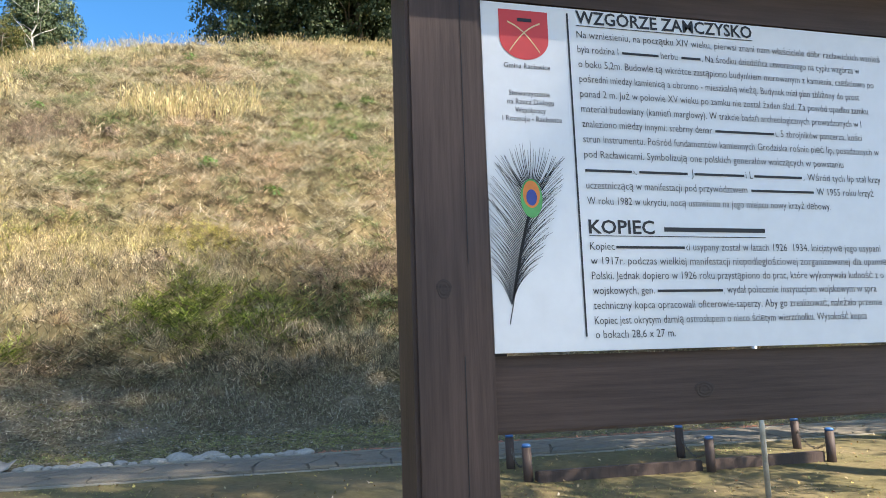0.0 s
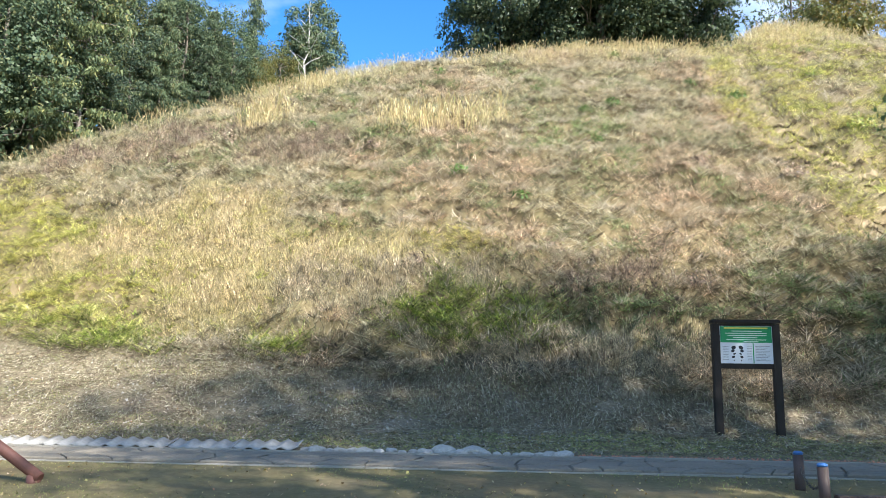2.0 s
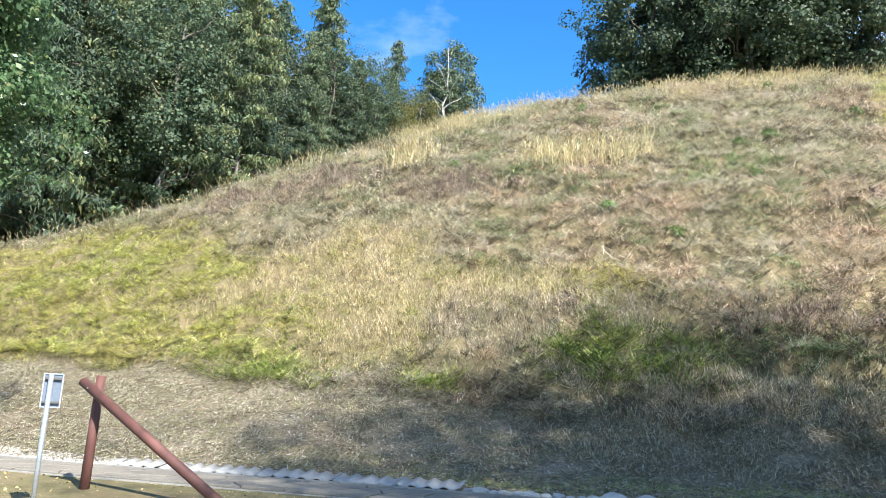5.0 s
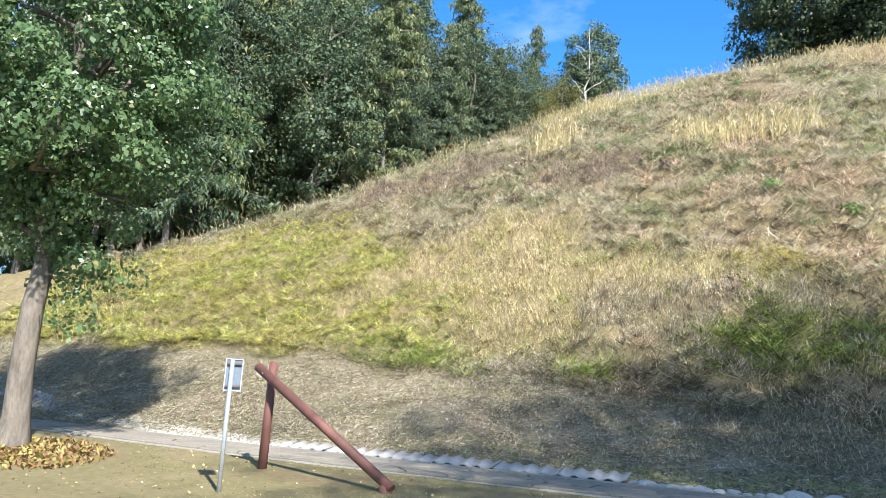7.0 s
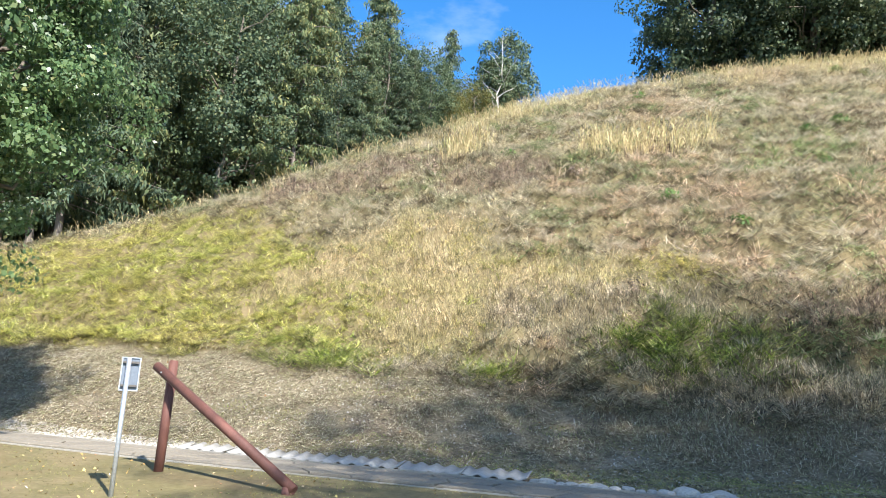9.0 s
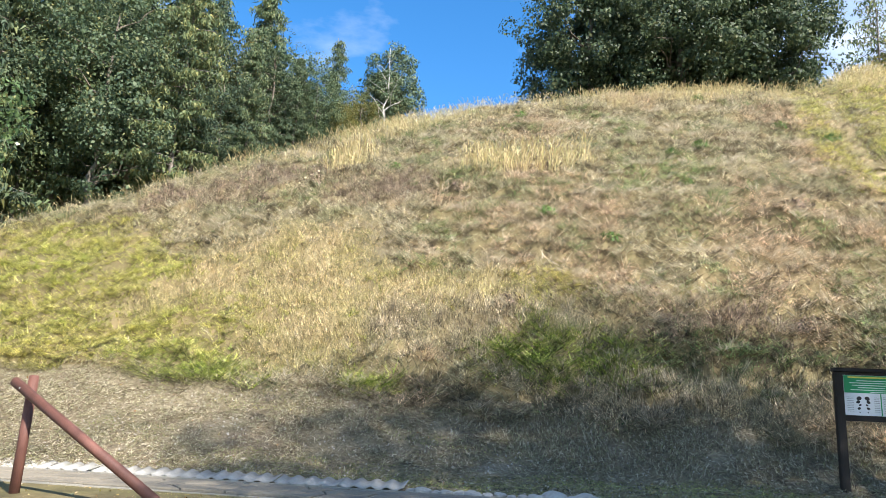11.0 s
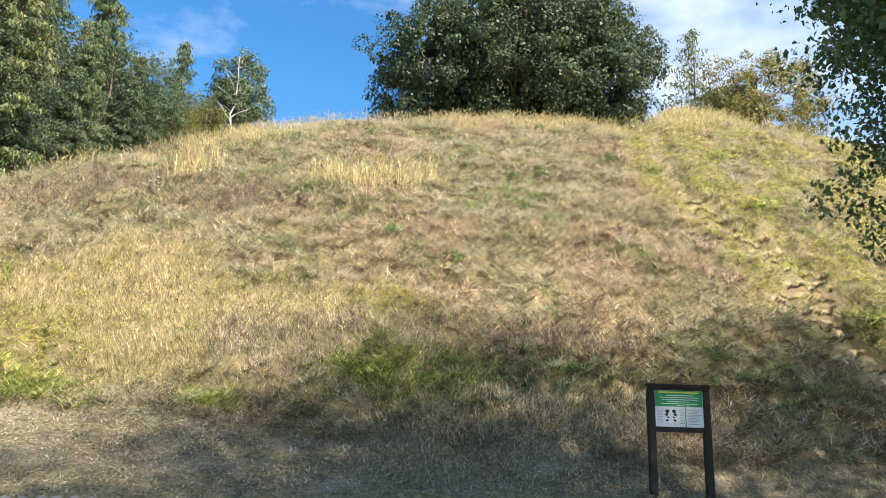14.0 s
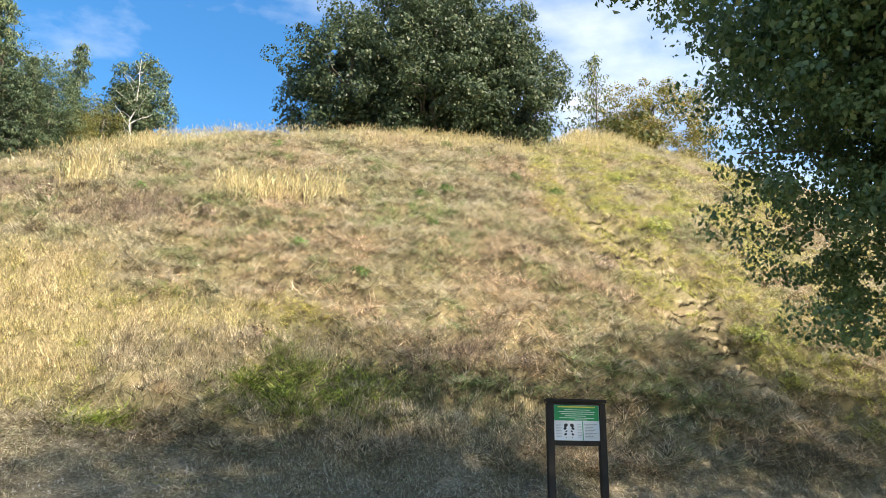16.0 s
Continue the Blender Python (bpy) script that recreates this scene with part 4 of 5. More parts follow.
def on_steps(per, forward):
    """Points along the edges of the trodden steps."""
    y = np.concatenate([np.full(per, 21.84 + 0.56 * k) for k in range(18)])
    x = path_x(y) + rng.uniform(-1.15, 1.15, len(y)) * path_wide(y)
    y = y - 0.09 * np.sin(x * 3.7) - 0.05 * np.sin(x * 11 + y * 0.7) - 0.12 * np.sin(y * 1.3) + forward + rng.normal(0, 0.03, len(y))
    return x, y


ex, ey = on_steps(200, -0.02)
hold = rng.uniform(0, 1, len(ey)) < 0.25 + 0.4 * wave(ex, ey, 1.9)
blades("step_tufts", ex[hold], ey[hold], 0.2, 0.024, 1.5, M_DRY, "dry tufts hanging over the trodden steps", spread=0.5)
# dark blades below each step edge, in place of the overhang's shadow
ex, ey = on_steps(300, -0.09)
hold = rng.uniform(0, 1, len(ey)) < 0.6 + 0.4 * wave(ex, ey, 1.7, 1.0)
blades("step_shade_blades", ex[hold], ey[hold], 0.13, 0.03, 1.2, M_SHADE_BLADES, "dark blades standing in for shade under the step edges", spread=0.5, z=land(ex[hold], ey[hold]) + 0.02)

gy = np.concatenate([rng.normal(c, s, n) for c, s, n in ((26.6, 0.35, 260), (28.3, 0.3, 160), (24.6, 0.2, 90), (30.2, 0.5, 200))])
gx = path_x(gy) + 0.12 + rng.normal(0, 0.28, len(gy))
blades("path_tufts", gx, gy, 0.34, 0.03, 0.7, M_YELLOW, "yellow-green tufts growing in the trodden path", spread=0.7)

# ---- stone path ----
def path_bend(x):
    return 0.009 * np.maximum(0, -x - 8.0) ** 2 * (x > -40) + np.where(x <= -40, 9.2, 0)


PATH_NEAR, PATH_FAR = 12.55, 14.2
walkway = tagged(new("pavement"), "grey crazy-paved stone footpath along the bank", "footpath", kind="structure")


def strip(name, x0, x1, near, far, z, thick, mat, parent, step=1.0):
    xs = np.arange(x0, x1 + 0.01, step)
    bm = bmesh.new()
    rings = []
    for x in xs:
        b = float(path_bend(x))
        rings.append([bm.verts.new(p) for p in ((x, near + b, z - thick), (x, far + b, z - thick), (x, far + b, z), (x, near + b, z))])
    for p, q in zip(rings, rings[1:]):
        for k in range(4):
            bm.faces.new((p[k], q[k], q[(k + 1) % 4], p[(k + 1) % 4]))
    bm.faces.new(rings[0])
    bm.faces.new(rings[-1][::-1])
    bmesh.ops.recalc_face_normals(bm, faces=bm.faces)
    return part(name, bm, mat, parent)


strip("path_bed", -34, 26, PATH_NEAR - 0.02, PATH_FAR + 0.02, -0.085, 0.2, M_JOINT, walkway)
x = -32.0
while x < 25:
    long = picks.uniform(0.9, 1.35)
    strip("kerb_stone", x, x + long - 0.012, PATH_NEAR - 0.1, PATH_NEAR - 0.03, -0.088 + picks.uniform(-0.008, 0.008), 0.2, M_KERB, walkway, long - 0.012)
    strip("kerb_stone", x, x + long - 0.012, PATH_FAR + 0.03, PATH_FAR + 0.1, -0.04 + picks.uniform(-0.008, 0.008), 0.2, M_KERB, walkway, long - 0.012)
    x += long


def slab(corners, z):
    """One irregular paving stone with a chamfered edge."""
    mid = Vector((sum(c[0] for c in corners) / len(corners), sum(c[1] for c in corners) / len(corners)))
    pts = [mid + (Vector(c) - mid) * (1 - 0.025 / max(0.1, (Vector(c) - mid).length)) for c in corners]
    bm = bmesh.new()
    low = [bm.verts.new((p.x, p.y, z - 0.06)) for p in pts]
    rim = [bm.verts.new((p.x, p.y, z - 0.012)) for p in pts]
    up = [bm.verts.new((*(mid + (p - mid) * 0.965), z)) for p in pts]
    n = len(pts)
    for a, b in ((low, rim), (rim, up)):
        for k in range(n):
            bm.faces.new((a[k], a[(k + 1) % n], b[(k + 1) % n], b[k]))
    bm.faces.new(up)
    return bm


cuts = np.arange(-31, 25, 0.82)
rows_n = 3
knots = {}
for i, cx in enumerate(cuts):
    for j in range(rows_n + 1):
        y = PATH_NEAR + (PATH_FAR - PATH_NEAR) * j / rows_n
        if 0 < j < rows_n:
            y += picks.uniform(-0.17, 0.17)
        jx = cx + picks.uniform(-0.3, 0.3)
        knots[i, j] = (jx, y + float(path_bend(jx)))
for i in range(len(cuts) - 1):
    for j in range(rows_n):
        a, b, c, d = knots[i, j], knots[i + 1, j], knots[i + 1, j + 1], knots[i, j + 1]
        z = -0.055 + picks.uniform(-0.008, 0.008)
        roll = picks.random()
        if roll < 0.3:
            pieces = ((a, b, c), (a, c, d))
        elif roll < 0.5:
            e = ((a[0] + b[0]) / 2 + picks.uniform(-0.1, 0.1), (a[1] + b[1]) / 2)
            g = ((c[0] + d[0]) / 2 + picks.uniform(-0.1, 0.1), (c[1] + d[1]) / 2)
            pieces = ((a, e, g, d), (e, b, c, g))
        else:
            pieces = ((a, b, c, d),)
        for p in pieces:
            part("paving_stone", slab(p, z), M_STONE, walkway)


# ---- edging behind the path ----
def corrugated(x0, length):
    """A short weathered corrugated sheet laid against the bank."""
    waves, depth = round(length / 0.29), 0.5
    n = waves * 8
    bm = bmesh.new()
    grid = []
    for i in range(n + 1):
        u = i / n * length
        wavey = 0.026 * math.cos(u / 0.29 * 2 * math.pi)
        col = []
        for y, z in ((0, 0.06), (0.18, 0.085), (depth, 0.14)):
            col += [(u, y, z + wavey), (u, y, z + wavey - 0.014)]
        grid.append([bm.verts.new(p) for p in (col[0], col[2], col[4], col[5], col[3], col[1])])
    for p, q in zip(grid, grid[1:]):
        for k in range(6):
            f = bm.faces.new((p[k], p[(k + 1) % 6], q[(k + 1) % 6], q[k]))
            f.smooth = k in (0, 1, 3, 4)
    bm.faces.new(grid[0])
    bm.faces.new(grid[-1][::-1])
    bmesh.ops.recalc_face_normals(bm, faces=bm.faces)
    me = bpy.data.meshes.new("corrugated_sheet")
    bm.to_mesh(me)
    bm.free()
    me.materials.append(M_SHEET)
    return me


sheet = corrugated(0, 1.16)
for i in range(6):
    x = -10.9 + i * 1.18
    ob = tagged(new("corrugated_sheet", sheet), "whitish weathered corrugated sheet edging the stone path", "sheet", "edging sheets")
    ob.matrix_basis = pose(x, 14.36 + float(path_bend(x)), -0.1 + picks.uniform(-0.01, 0.01), 2, picks.uniform(-1, 1), picks.uniform(-1.5, 1.5) - (2 if x < -8 else 0))


def boulder(r):
    bm = bmesh.new()
    bmesh.ops.create_icosphere(bm, subdivisions=3, radius=r)
    shift = Vector((picks.uniform(0, 50), picks.uniform(0, 50), 0))
    for v in bm.verts:
        v.co *= 1 + 0.35 * noise.noise(v.co / r * 0.9 + shift) + 0.1 * noise.noise(v.co / r * 3 + shift)
        v.co.z *= 0.62
        v.co.x *= 1.25
    me = bpy.data.meshes.new("rock")
    bm.to_mesh(me)
    bm.free()
    me.materials.append(M_ROCK)
    return me


rocks = [boulder(0.17) for _ in range(6)]
x = -3.75
while x < 0.9:
    s = picks.uniform(0.35, 0.9)
    ob = tagged(new("rock", picks.choice(rocks)), "whitish limestone boulder beside the stone path", "rock", "edging rocks")
    ob.matrix_basis = pose(x, 14.5 + picks.uniform(-0.06, 0.12), -0.06, 0, 0, picks.uniform(0, 360)) @ Matrix.Diagonal((s, s, s, 1))
    x += 0.1 + 0.2 * s
for x, s in ((-1.25, 1.15), (-0.72, 1.1)):
    ob = tagged(new("rock", rocks[0] if s > 1.12 else rocks[2]), "large pale limestone boulder beside the stone path", "rock", "edging rocks")
    ob.matrix_basis = pose(x, 14.68, -0.06, 0, 0, 30 * s) @ Matrix.Diagonal((s, s, s, 1))


def chips(name, x0, x1, y0, y1, n, size, mat, label):
    """Loose stones: small uneven pyramids."""
    x, y = rng.uniform(x0, x1, n), rng.uniform(y0, y1, n)
    y = y + path_bend(x)
    c = np.stack([x, y, land(x, y)], -1)
    s = size * rng.uniform(0.4, 1.5, n)[:, None]
    ring = [np.stack([np.cos(a + rng.normal(0, 0.3, n)), np.sin(a + rng.normal(0, 0.3, n)), np.zeros(n) - 0.3], -1) * s + c for a in (0.3, 1.9, 3.4, 5.0)]
    peak = c + np.stack([rng.normal(0, 0.3, n), rng.normal(0, 0.3, n), rng.uniform(0.4, 0.9, n)], -1) * s
    v = np.stack(ring + [peak], 1).reshape(-1, 3)
    f = np.array([(0, 1, 4), (1, 2, 4), (2, 3, 4), (3, 0, 4)])
    faces = (np.arange(n)[:, None, None] * 5 + f[None]).reshape(-1, 3)
    tagged(new(name, mesh_of(name, v, faces, mat)), label, "stones", kind="stuff")


chips("gravel", -24, -9.0, 14.35, 14.95, 5200, 0.035, M_ROCK, "strip of whitish gravel behind the stone path")
chips("brick_rubble", 0.4, 11, 14.35, 14.75, 900, 0.03, M_BRICKRED, "strip of red brick rubble behind the stone path")
chips("bank_stones", -24, 14, 15.0, 18.6, 4200, 0.026, M_ROCK, "pale stone chips strewn over the mown bank")


# ---- information board beside the path ----
def board_frame(thing, x0, x1, zfoot, ztop, post, deep, panel_z0, panel_z1, y=0.0, rail=0.11, foot=False, up=M_WOOD_Z, level=M_WOOD_X):
    for x in (x0, x1):
        p = part("post", box((post, deep, ztop - zfoot), (x, y, (ztop + zfoot) / 2), 0.006), up, thing)
        if foot:
            part("concrete_foot", box((post * 1.15, deep * 1.15, 0.16), (x, y, zfoot - 0.05), 0.01), M_FOOT, p, "grey concrete footing")
    inner = x1 - x0 - post
    part("bottom_rail", box((inner - 0.004, deep * 0.5, rail), ((x0 + x1) / 2, y, panel_z0 - rail / 2 - 0.002), 0.004), level, thing)


notice = tagged(new("notice_board"), "dark brown wooden notice board with a green and white panel", "notice board")
notice.matrix_basis = pose(4.97, 17.1, 0.12)
board_frame(notice, -0.62, 0.62, 0.02, 2.36, 0.15, 0.15, 1.53, 2.36, rail=0.11, foot=True, up=M_BLACKWOOD, level=M_BLACKWOOD)
part("cap_rail", box((1.42, 0.24, 0.07), (0, 0, 2.41), 0.01), M_BLACKWOOD, notice)
part("top_rail", box((1.085, 0.08, 0.05), (0, 0, 2.34), 0.004), M_BLACKWOOD, notice)
panel = part("panel", box((1.085, 0.02, 0.78), (0, -0.035, 1.92)), M_PANEL, notice, "printed white panel")
part("green_field", box((1.06, 0.006, 0.34), (0, -0.049, 2.135)), M_GREEN, panel, "green heading field")
for k, (w, z, x) in enumerate(((0.9, 2.27, 0), (0.62, 2.205, 0.02), (0.86, 2.16, 0), (0.8, 2.115, 0.02), (0.5, 2.07, -0.02), (0.82, 2.025, 0), (0.3, 1.985, 0.1))):
    part("heading_line", box((w, 0.004, 0.03 if k == 0 else 0.014), (x, -0.054, z)), M_YELLOWPRINT if k == 0 else M_PALEPRINT, panel)
part("divider", box((0.02, 0.004, 0.42), (0.14, -0.049, 1.745)), M_GREEN, panel)
for side in (-1, 1):
    for k in range(9):
        part("text_line", box((0.12 if side < 0 else 0.1, 0.004, 0.008), (-0.43 if side < 0 else 0.06, -0.048, 1.88 - k * 0.034)), M_GREYPRINT, panel)
for k in range(10):
    part("text_line", box((0.3 - 0.05 * (k % 3), 0.004, 0.009), (0.33 - 0.02 * (k % 3), -0.048, 1.89 - k * 0.033)), M_GREYPRINT, panel)
for side in (-1, 1):
    for dx, z, w, h in ((0.0, 1.86, 0.1, 0.08), (0.02, 1.79, 0.08, 0.06), (-0.012, 1.73, 0.06, 0.035), (0.01, 1.665, 0.07, 0.05), (0.0, 1.59, 0.025, 0.025)):
        bm = bmesh.new()
        bmesh.ops.create_circle(bm, cap_ends=True, segments=9, radius=0.5)
        bmesh.ops.transform(bm, matrix=pose(-0.19 + side * (0.075 + dx), -0.0475, z, 90, side * 25) @ Matrix.Diagonal((w, h, 1, 1)), verts=bm.verts)
        part("footprint_mark", bm, M_INK, panel)


# ---- large information board ----
board = tagged(new("information_board"), "brown-stained wooden information board with a white printed panel", "information board")
board.matrix_basis = pose(0.0, 1.575, 0.0)
BX0, BX1 = 0.222, 1.62
board_frame(board, BX0, BX1, -0.36, 2.08, 0.118, 0.115, 1.42, 1.96, y=0.052, rail=0.112)
part("top_rail", box((BX1 - BX0 - 0.12, 0.05, 0.1), ((BX0 + BX1) / 2, 0.04, 2.016), 0.004), M_WOOD_X, board)
part("roof_board", box((BX1 - BX0 + 0.4, 0.2, 0.025), ((BX0 + BX1) / 2, -0.03, 2.12), 0.003, Matrix.Rotation(radians(24), 4, "X")), M_WOOD_X, board)
part("roof_board", box((BX1 - BX0 + 0.4, 0.2, 0.025), ((BX0 + BX1) / 2, 0.15, 2.12), 0.003, Matrix.Rotation(radians(-24), 4, "X")), M_WOOD_X, board)
PX0, PX1 = 0.2835, 1.558
sheet_panel = part("panel", box((PX1 - PX0, 0.012, 0.54), ((PX0 + PX1) / 2, 0.012, 1.692)), M_PANEL, board, "white printed panel")
FRONT = 0.0055


def knot(x, z, y, r, squash):
    """A dark knot in the wood: a low dome with a raised ring round it."""
    bm = bmesh.new()
    rings = []
    for k, (rr, h) in enumerate(((1.0, 0.0), (0.82, 0.0005), (0.66, 0.0001), (0.5, 0.0006), (0.3, 0.0002), (0.05, 0.0004))):
        rings.append([bm.verts.new((x + r * rr * math.cos(a) * (1 + 0.12 * math.sin(3 * a + k)), y - h, z + r * rr * squash * math.sin(a))) for a in np.linspace(0, 2 * math.pi, 24, endpoint=False)])
    for p, q in zip(rings, rings[1:]):
        for k in range(24):
            bm.faces.new((p[k], p[(k + 1) % 24], q[(k + 1) % 24], q[k]))
    bm.faces.new(rings[-1])
    return part("knot", bm, M_KNOT, board, "dark knot in the wood")


M_KNOT = painted_wood("dark_knot", (0.028, 0.02, 0.018), (0.075, 0.052, 0.046), "x")
knot(0.208, 1.514, -0.006, 0.011, 1.3)
knot(0.628, 1.358, 0.0225, 0.017, 0.75)
for z0, z1, x in ((1.2, 1.42, 0.235), (1.55, 1.98, 0.246), (0.6, 1.15, 0.2)):
    part("crack", box((0.0008, 0.001, z1 - z0), (x, -0.006, (z0 + z1) / 2), 0.0, Matrix.Rotation(0.004, 4, "Y")), M_INK, board, "fine drying crack")


def print_flat(bm, mat, name, lift=0.0005):
    """Flat print on the panel, from x and z coordinates given as x and y."""
    bmesh.ops.transform(bm, matrix=pose(0, FRONT - lift, 0, 90), verts=bm.verts)
    return part(name, bm, mat, sheet_panel)


def bar(x0, x1, z0, z1, mat, name, lift=0.0005):
    bm = bmesh.new()
    bm.faces.new([bm.verts.new((a, b, 0)) for a, b in ((x0, z0), (x1, z0), (x1, z1), (x0, z1))])
    return print_flat(bm, mat, name, lift)


def words(text, x0, x1, z, size, name="text_line", bold=0.0, mat=None):
    """A printed line whose ends lie at x0 and x1; words in <> become plain bars of their length."""
    data = bpy.data.curves.new(name, "FONT")
    data.body, data.size, data.offset = text.replace("<", "").replace(">", ""), size, bold
    data.resolution_u = 2
    ob = bpy.data.objects.new(name, data)
    scene.collection.objects.link(ob)
    bpy.context.view_layer.update()
    me = bpy.data.meshes.new_from_object(ob.evaluated_get(bpy.context.evaluated_depsgraph_get()))
    bpy.data.objects.remove(ob)
    bm = bmesh.new()
    bm.from_mesh(me)
    xs = [v.co.x for v in bm.verts]
    lo, hi = min(xs), max(xs)
    fit = (x1 - x0) / (hi - lo)
    n = len(data.body)
    spans, at, inside = [], 0, False
    for ch in text:
        if ch == "<":
            spans.append([at, at])
        elif ch == ">":
            spans[-1][1] = at
        else:
            at += 1
    for a, b in spans:
        s0, s1 = lo + (hi - lo) * a / n, lo + (hi - lo) * b / n
        gone = [v for v in bm.verts if s0 - size * 0.1 <= v.co.x <= s1 + size * 0.1]
        bmesh.ops.delete(bm, geom=gone, context="VERTS")
        bm.faces.new([bm.verts.new((p, q, 0)) for p, q in ((s0, size * 0.13), (s1, size * 0.13), (s1, size * 0.36), (s0, size * 0.36))])
    for v in bm.verts:
        v.co = ((v.co.x - lo) * fit + x0, v.co.y + z, 0)
    return print_flat(bm, mat or M_INK, name)


LINES = [
    (1.9135, 1.024, "Na wzniesieniu, na początku XIV wieku, pierwsi znani nam właściciele dóbr racławickich wznieś"),
    (1.8890, 0.977, "była rodzina <Karwacjanów> herbu <Zadora>. Na środku dziedzińca utworzonego na cyplu wzgórza w"),
    (1.8645, 1.004, "o boku 5,2m. Budowlę tą wkrótce zastąpiono budynkiem murowanym z kamienia, częściowo po"),
    (1.8400, 0.970, "pośredni miedzy kamienicą a obronno - mieszkalną wieżą. Budynek miał plan zbliżony do prost"),
    (1.8155, 0.985, "ponad 2 m. Już w połowie XV wieku po zamku nie został żaden ślad. Za powód upadku zamku"),
    (1.7910, 0.967, "materiał budowlany (kamień marglowy). W trakcie badań archeologicznych prowadzonych w l"),
    (1.7665, 0.965, "znaleziono między innymi: srebrny denar <Władysława Łokietka>, 5 zbrojników pancerza, kości"),
    (1.7420, 0.997, "strun instrumentu. Pośród fundamentów kamiennych Grodziska rośnie pięć lip, posadzonych w"),
    (1.7175, 0.92, "pod Racławicami. Symbolizują one polskich generałów walczących w powstaniu"),
    (1.6930, 0.993, "<Madalińskiego>, <Jana Ślaskiego>, <Józefa Zajączka> i <Ludwika Mangeta>. Wśród tych lip stał krzy"),
    (1.6685, 0.975, "uczestniczącą w manifestacji pod przywództwem <Stefana Żeromskiego>. W 1955 roku krzyż"),
    (1.6440, 0.885, "W roku 1982 w ukryciu, nocą ustawiono na jego miejscu nowy krzyż dębowy."),
    (1.5735, 0.975, "Kopiec <Tadeusza Kościuszki> usypany został w latach 1926  1934. Inicjatywę jego usypani"),
    (1.5510, 1.000, "w 1917r. podczas wielkiej manifestacji niepodległościowej zorganizowanej dla upamiętni"),
    (1.5285, 0.975, "Polski. Jednak dopiero w 1926 roku przystąpiono do prac, które wykonywała ludność z o"),
    (1.5060, 0.957, "wojskowych, gen. <Władysław Sikorski>, wydał polecenie instytucjom wojskowym w spra"),
    (1.4835, 0.965, "techniczny kopca opracowali oficerowie-saperzy. Aby go zrealizować, należało przemie"),
    (1.4610, 0.931, "Kopiec jest okrytym darnią ostrosłupem o nieco ściętym wierzchołku. Wysokość kopca"),
    (1.4400, 0.575, "o bokach 28,6 x 27 m."),
]
for z, x1, text in LINES:
    words(text, 0.4415, x1, z, 0.0172, bold=-0.0001)
words("WZGÓRZE ZAMCZYSKO", 0.4415, 0.765, 1.9385, 0.03, "heading", 0.0006)
words("KOPIEC <KOŚCIUSZKI>", 0.4415, 0.752, 1.599, 0.03, "heading", 0.0006)
bar(0.4415, 0.765, 1.9335, 1.9347, M_INK, "underline")
bar(0.4415, 0.752, 1.5945, 1.5957, M_INK, "underline")
bar(0.4255, 0.4285, 1.443, 1.953, M_INK, "divider")
words("Stowarzyszenie", 0.323, 0.39, 1.8115, 0.0125)
words("na Rzecz Dialogu", 0.32, 0.396, 1.798, 0.0125)
words("Współpracy", 0.332, 0.382, 1.7845, 0.0125)
words("i Rozwoju - Racławice", 0.311, 0.408, 1.771, 0.0125)
words("Gmina Racławice", 0.317, 0.393, 1.8555, 0.0125)

# red shield with crossed blades
bm = bmesh.new()
outline = [(0.312, 1.951), (0.393, 1.951)] + [(0.3525 + 0.0405 * math.cos(a), 1.905 - 0.035 * math.sin(a)) for a in np.linspace(0, math.pi, 15)]
bm.faces.new([bm.verts.new((x, z, 0)) for x, z in outline])
print_flat(bm, M_RED, "shield")
for side in (-1, 1):
    bm = bmesh.new()
    curve = [(-0.027 + 0.052 * t, 0.026 - 0.048 * t + 0.008 * math.sin(t * math.pi)) for t in np.linspace(0, 1, 9)]
    for (x, z), (u, w) in zip(curve, curve[1:]):
        bm.faces.new([bm.verts.new((0.3525 + side * p, 1.905 + q, 0)) for p, q in ((x, z - 0.0014), (u, w - 0.0014), (u, w + 0.0014), (x, z + 0.0014))])
    print_flat(bm, M_GOLD, "crossed_blade", 0.001)
bar(0.342, 0.366, 1.932, 1.938, M_INK, "shield_mark", 0.001)

# printed peacock feather
bm = bmesh.new()


def hair(a, b, c, w):
    """A thin curved stroke from a by b to c."""
    pts = [((1 - t) ** 2 * a[0] + 2 * t * (1 - t) * b[0] + t * t * c[0], (1 - t) ** 2 * a[1] + 2 * t * (1 - t) * b[1] + t * t * c[1]) for t in np.linspace(0, 1, 6)]
    for k, (p, q) in enumerate(zip(pts, pts[1:])):
        d = Vector((q[1] - p[1], p[0] - q[0]))
        d = d.normalized() * w * (1 - 0.15 * k)
        bm.faces.new([bm.verts.new((x, z, 0)) for x, z in ((p[0] - d.x, p[1] - d.y), (p[0] + d.x, p[1] + d.y), (q[0] + d.x, q[1] + d.y), (q[0] - d.x, q[1] - d.y))])


FOOT, EYE_AT = (0.308, 1.463), (0.351, 1.655)
hair(FOOT, (0.325, 1.54), (0.348, 1.64), 0.0007)
for side in (-1, 1):
    for k in range(48):
        t = 0.16 + 0.84 * k / 47
        root = (FOOT[0] + (0.349 - FOOT[0]) * (t * 0.55 + 0.45 * t * t), FOOT[1] + 0.18 * t)
        reach = 0.02 + 0.035 * math.sin(min(1, t * 1.1) * math.pi * 0.62)
        tip = (root[0] + side * reach * picks.uniform(0.85, 1.1) + 0.006, root[1] + 0.045 + 0.03 * t + picks.uniform(-0.006, 0.006))
        hair(root, (root[0] + side * reach * 0.35, root[1] + 0.035), tip, 0.0006)
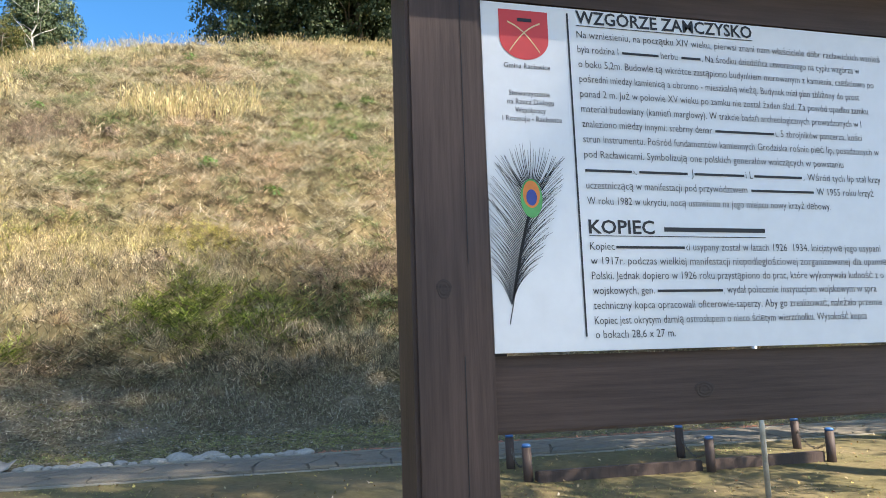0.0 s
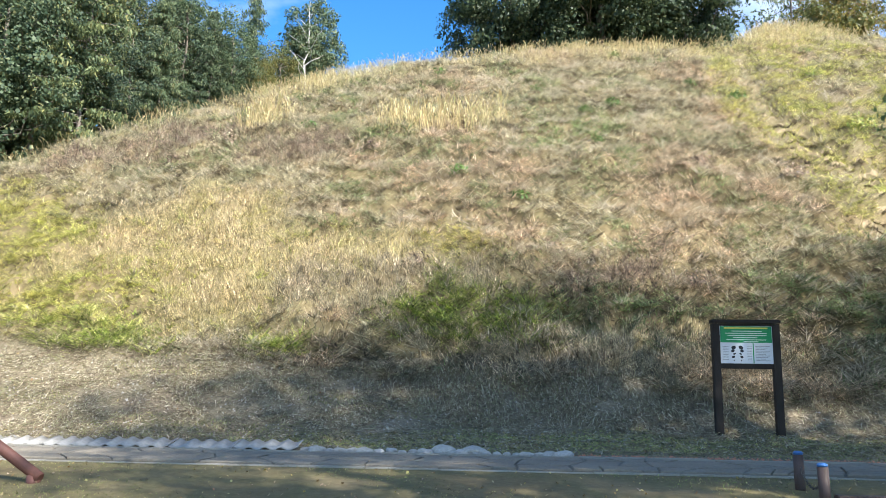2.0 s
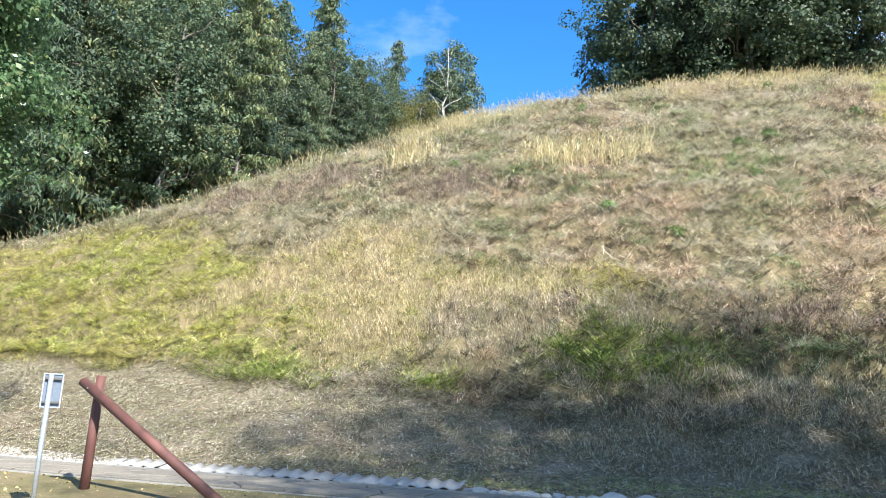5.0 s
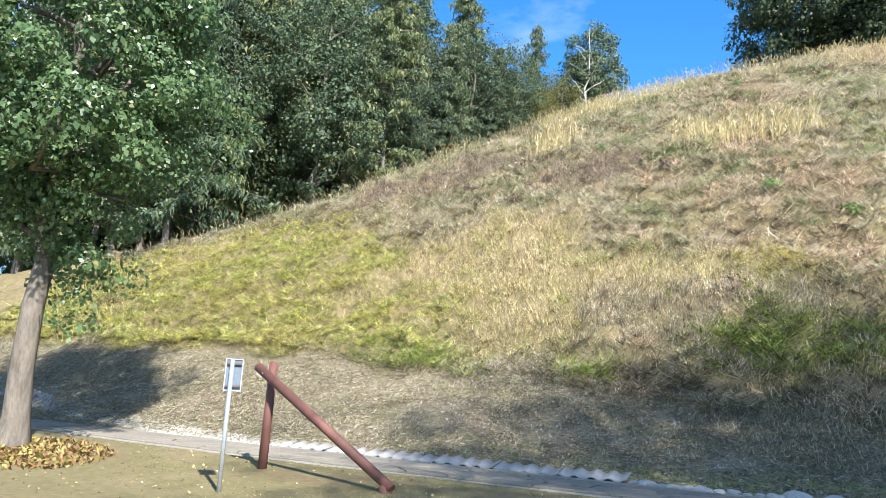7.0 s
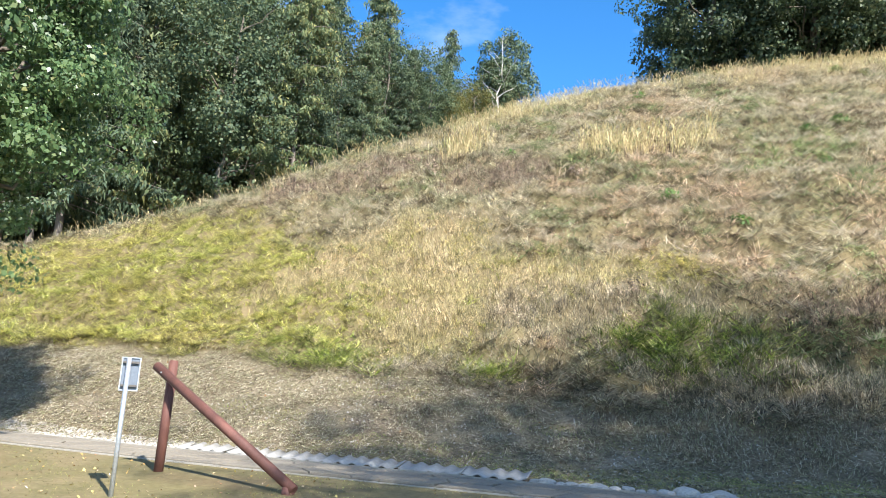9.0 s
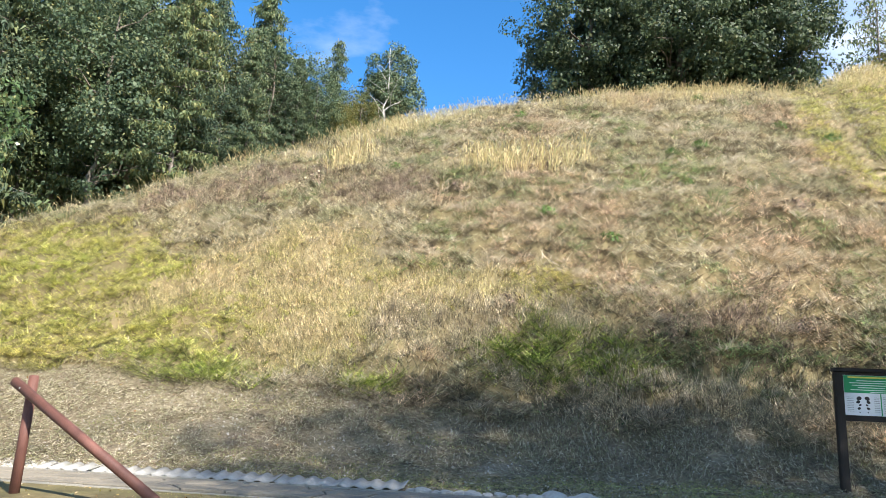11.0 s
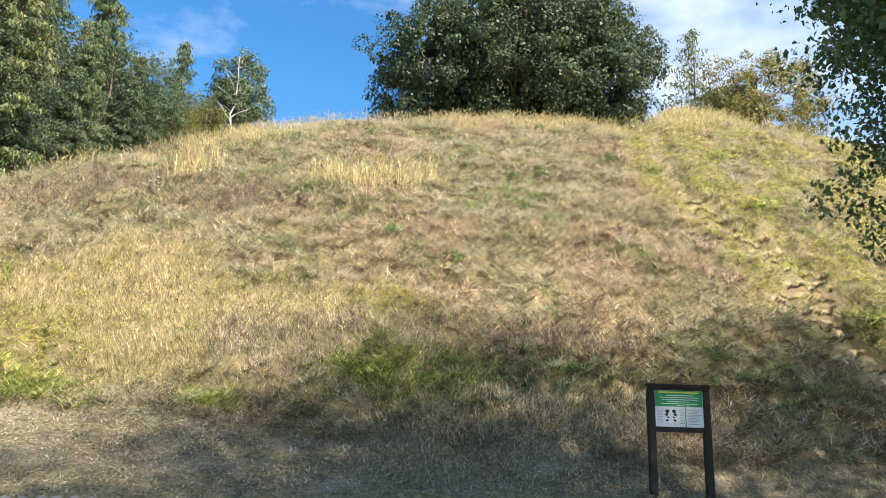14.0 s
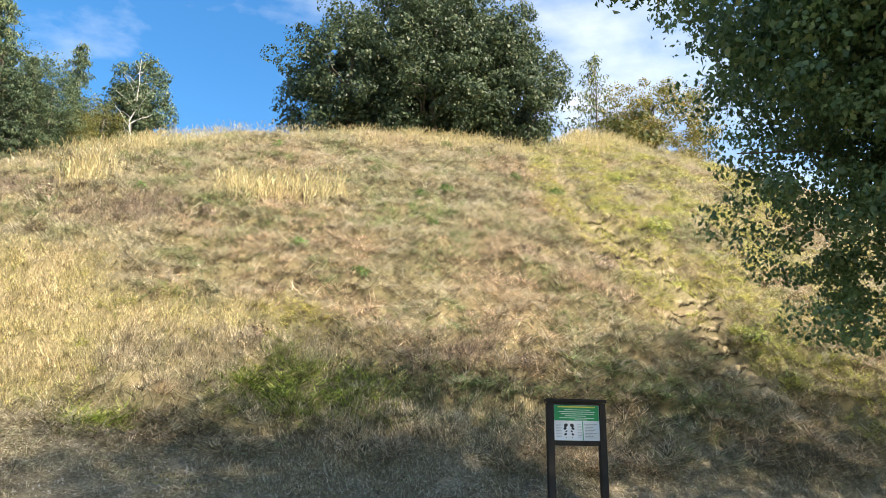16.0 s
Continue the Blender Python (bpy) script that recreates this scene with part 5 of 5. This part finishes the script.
for k in range(26):
    a = -1.15 + 2.3 * k / 25
    root = (EYE_AT[0] + 0.018 * math.sin(a), EYE_AT[1] + 0.024 * math.cos(a))
    tip = (EYE_AT[0] + 0.054 * math.sin(a) * picks.uniform(0.85, 1.1), EYE_AT[1] + 0.082 * math.cos(a * 0.8) * picks.uniform(0.85, 1.08))
    hair(root, ((root[0] + tip[0]) / 2 + 0.004 * math.sin(a * 2), (root[1] + tip[1]) / 2), tip, 0.0006)
print_flat(bm, M_INK, "feather_plume")
for lift, rx, rz, dz, mat, name in ((0.0008, 0.0175, 0.03, -0.004, M_LEAFGREEN, "feather_rim"), (0.0011, 0.0135, 0.021, 0.002, M_ORANGE, "feather_ring"), (0.0014, 0.0085, 0.0125, -0.003, M_BLUE, "feather_eye")):
    bm = bmesh.new()
    bmesh.ops.create_circle(bm, cap_ends=True, segments=28, radius=1, matrix=Matrix.Translation((EYE_AT[0], EYE_AT[1] + dz, 0)) @ Matrix.Diagonal((rx, rz, 1, 1)))
    print_flat(bm, mat, name, lift)


# ---- low post-and-chain edge of the lawn ----
def bollard():
    b = tagged(new("bollard"), "short dark wooden bollard with a blue top", "bollard", "bollards")
    part("post", rod((0, 0, -0.15), (0, 0, 0.46), 0.068, 0.066, 16, 0.008), M_BOLLARD, b)
    part("cap", rod((0, 0, 0.455), (0, 0, 0.5), 0.07, 0.055, 16, 0.01), M_BLUECAP, b, "blue painted top")
    return b


def grounded(x, y):
    return float(land(x, y))


BOLLARDS = [(3.72, 11.5), (3.66, 10.6), (6.55, 11.45), (6.35, 10.35), (8.75, 11.5), (8.45, 10.4)]
one = bollard()
for k, (x, y) in enumerate(BOLLARDS):
    b = one if k == 0 else copy_thing(one, Matrix())
    b.matrix_basis = pose(x, y, grounded(x, y), picks.uniform(-2, 2), picks.uniform(-2, 2), picks.uniform(0, 90))
for a, b in ((BOLLARDS[0], BOLLARDS[1]), (BOLLARDS[2], BOLLARDS[3]), (BOLLARDS[4], BOLLARDS[5])):
    chain = tagged(new("chain"), "dull metal chain hung between two bollards", "chain", "chains")
    za, zb = grounded(*a) + 0.34, grounded(*b) + 0.34
    for k in range(18):
        t = (k + 0.5) / 18
        p = Vector((a[0] + (b[0] - a[0]) * t, a[1] + (b[1] - a[1]) * t, za + (zb - za) * t - 0.9 * t * (1 - t)))
        bm = bmesh.new()
        ring = [(0.036 * math.cos(q), 0.017 * math.sin(q)) for q in np.linspace(0, 2 * math.pi, 8, endpoint=False)]
        for (u, w), (m, n) in zip(ring, ring[1:] + ring[:1]):
            seg = rod((u, w, 0), (m, n, 0), 0.006, sides=5)
            tmp = bpy.data.meshes.new("tmp")
            seg.to_mesh(tmp)
            seg.free()
            bm.from_mesh(tmp)
            bpy.data.meshes.remove(tmp)
        way = Vector((b[0] - a[0], b[1] - a[1], -0.9 * (1 - 2 * t)))
        bmesh.ops.transform(bm, matrix=Matrix.Translation(p) @ way.to_track_quat("X", "Z").to_matrix().to_4x4() @ Matrix.Rotation(radians(90 * (k % 2)), 4, "X"), verts=bm.verts)
        part("link", bm, M_CHAIN, chain)
for x0, x1 in ((3.66, 6.35), (6.35, 8.45)):
    beam = new("ground_beam")
    tagged(beam, "long low dark timber lying between bollards", "beam", "ground beams")
    part("timber", box((x1 - x0 - 0.16, 0.14, 0.17), ((x0 + x1) / 2, 10.5, grounded((x0 + x1) / 2, 10.5) + 0.06), 0.012), M_BOLLARD, beam)

# steel post on the lawn
post = tagged(new("steel_post"), "thin galvanised steel post on the lawn", "post")
post.matrix_basis = pose(5.5, 8.0, grounded(5.5, 8.0))
part("tube", rod((0, 0, -0.2), (0, 0, 2.3), 0.03, sides=16), M_STEEL, post)
part("cap", rod((0, 0, 2.3), (0, 0, 2.32), 0.032, 0.02, 16), M_STEEL, post)

# ---- barrier of painted poles and the sign beside it ----
barrier = tagged(new("pole_barrier"), "red-brown painted pole leaning on a short post", "barrier")
BP = (-9.0, 11.4)
FOOT_AT = (-6.35, 10.75)
part("post", rod((BP[0], BP[1], grounded(*BP) - 0.2), (BP[0] + 0.03, BP[1] - 0.02, 1.54), 0.075, 0.07, 18, 0.012), M_POLE, barrier)
part("leaning_pole", rod((BP[0] - 0.18, BP[1] - 0.15, 1.44), (FOOT_AT[0], FOOT_AT[1], grounded(*FOOT_AT) + 0.06), 0.073, 0.073, 18, 0.012), M_POLE, barrier)
part("foot_block", rod((FOOT_AT[0] - 0.1, FOOT_AT[1] + 0.02, grounded(*FOOT_AT) - 0.1), (FOOT_AT[0] - 0.1, FOOT_AT[1] + 0.02, grounded(*FOOT_AT) + 0.1), 0.09, sides=14, bevel=0.01), M_POLE, barrier)
part("bolt", rod((BP[0], BP[1] - 0.02, 1.36), (BP[0], BP[1] - 0.26, 1.34), 0.012, sides=8), M_STEEL, barrier)

sign = tagged(new("road_sign"), "back of a small grey metal sign on a steel pole", "sign")
sign.matrix_basis = pose(-8.25, 9.5, grounded(-8.25, 9.5), 0, -0.6, 40)
part("pole", rod((0, 0, -0.2), (0, 0, 1.74), 0.03, sides=16), M_STEEL, sign)
plate = part("plate", box((0.23, 0.004, 0.43), (0.03, 0.05, 1.53), 0.0), M_ALU, sign, "grey aluminium sign back")
for size, at in (((0.23, 0.022, 0.014), (0.03, 0.042, 1.74)), ((0.23, 0.022, 0.014), (0.03, 0.042, 1.32)), ((0.014, 0.022, 0.44), (-0.08, 0.042, 1.53)), ((0.014, 0.022, 0.44), (0.14, 0.042, 1.53))):
    part("rim", box(size, at, 0.004), M_STEEL, plate)
for z in (1.68, 1.38):
    part("clamp", box((0.2, 0.03, 0.03), (0.03, 0.025, z), 0.004), M_CHAIN, plate)
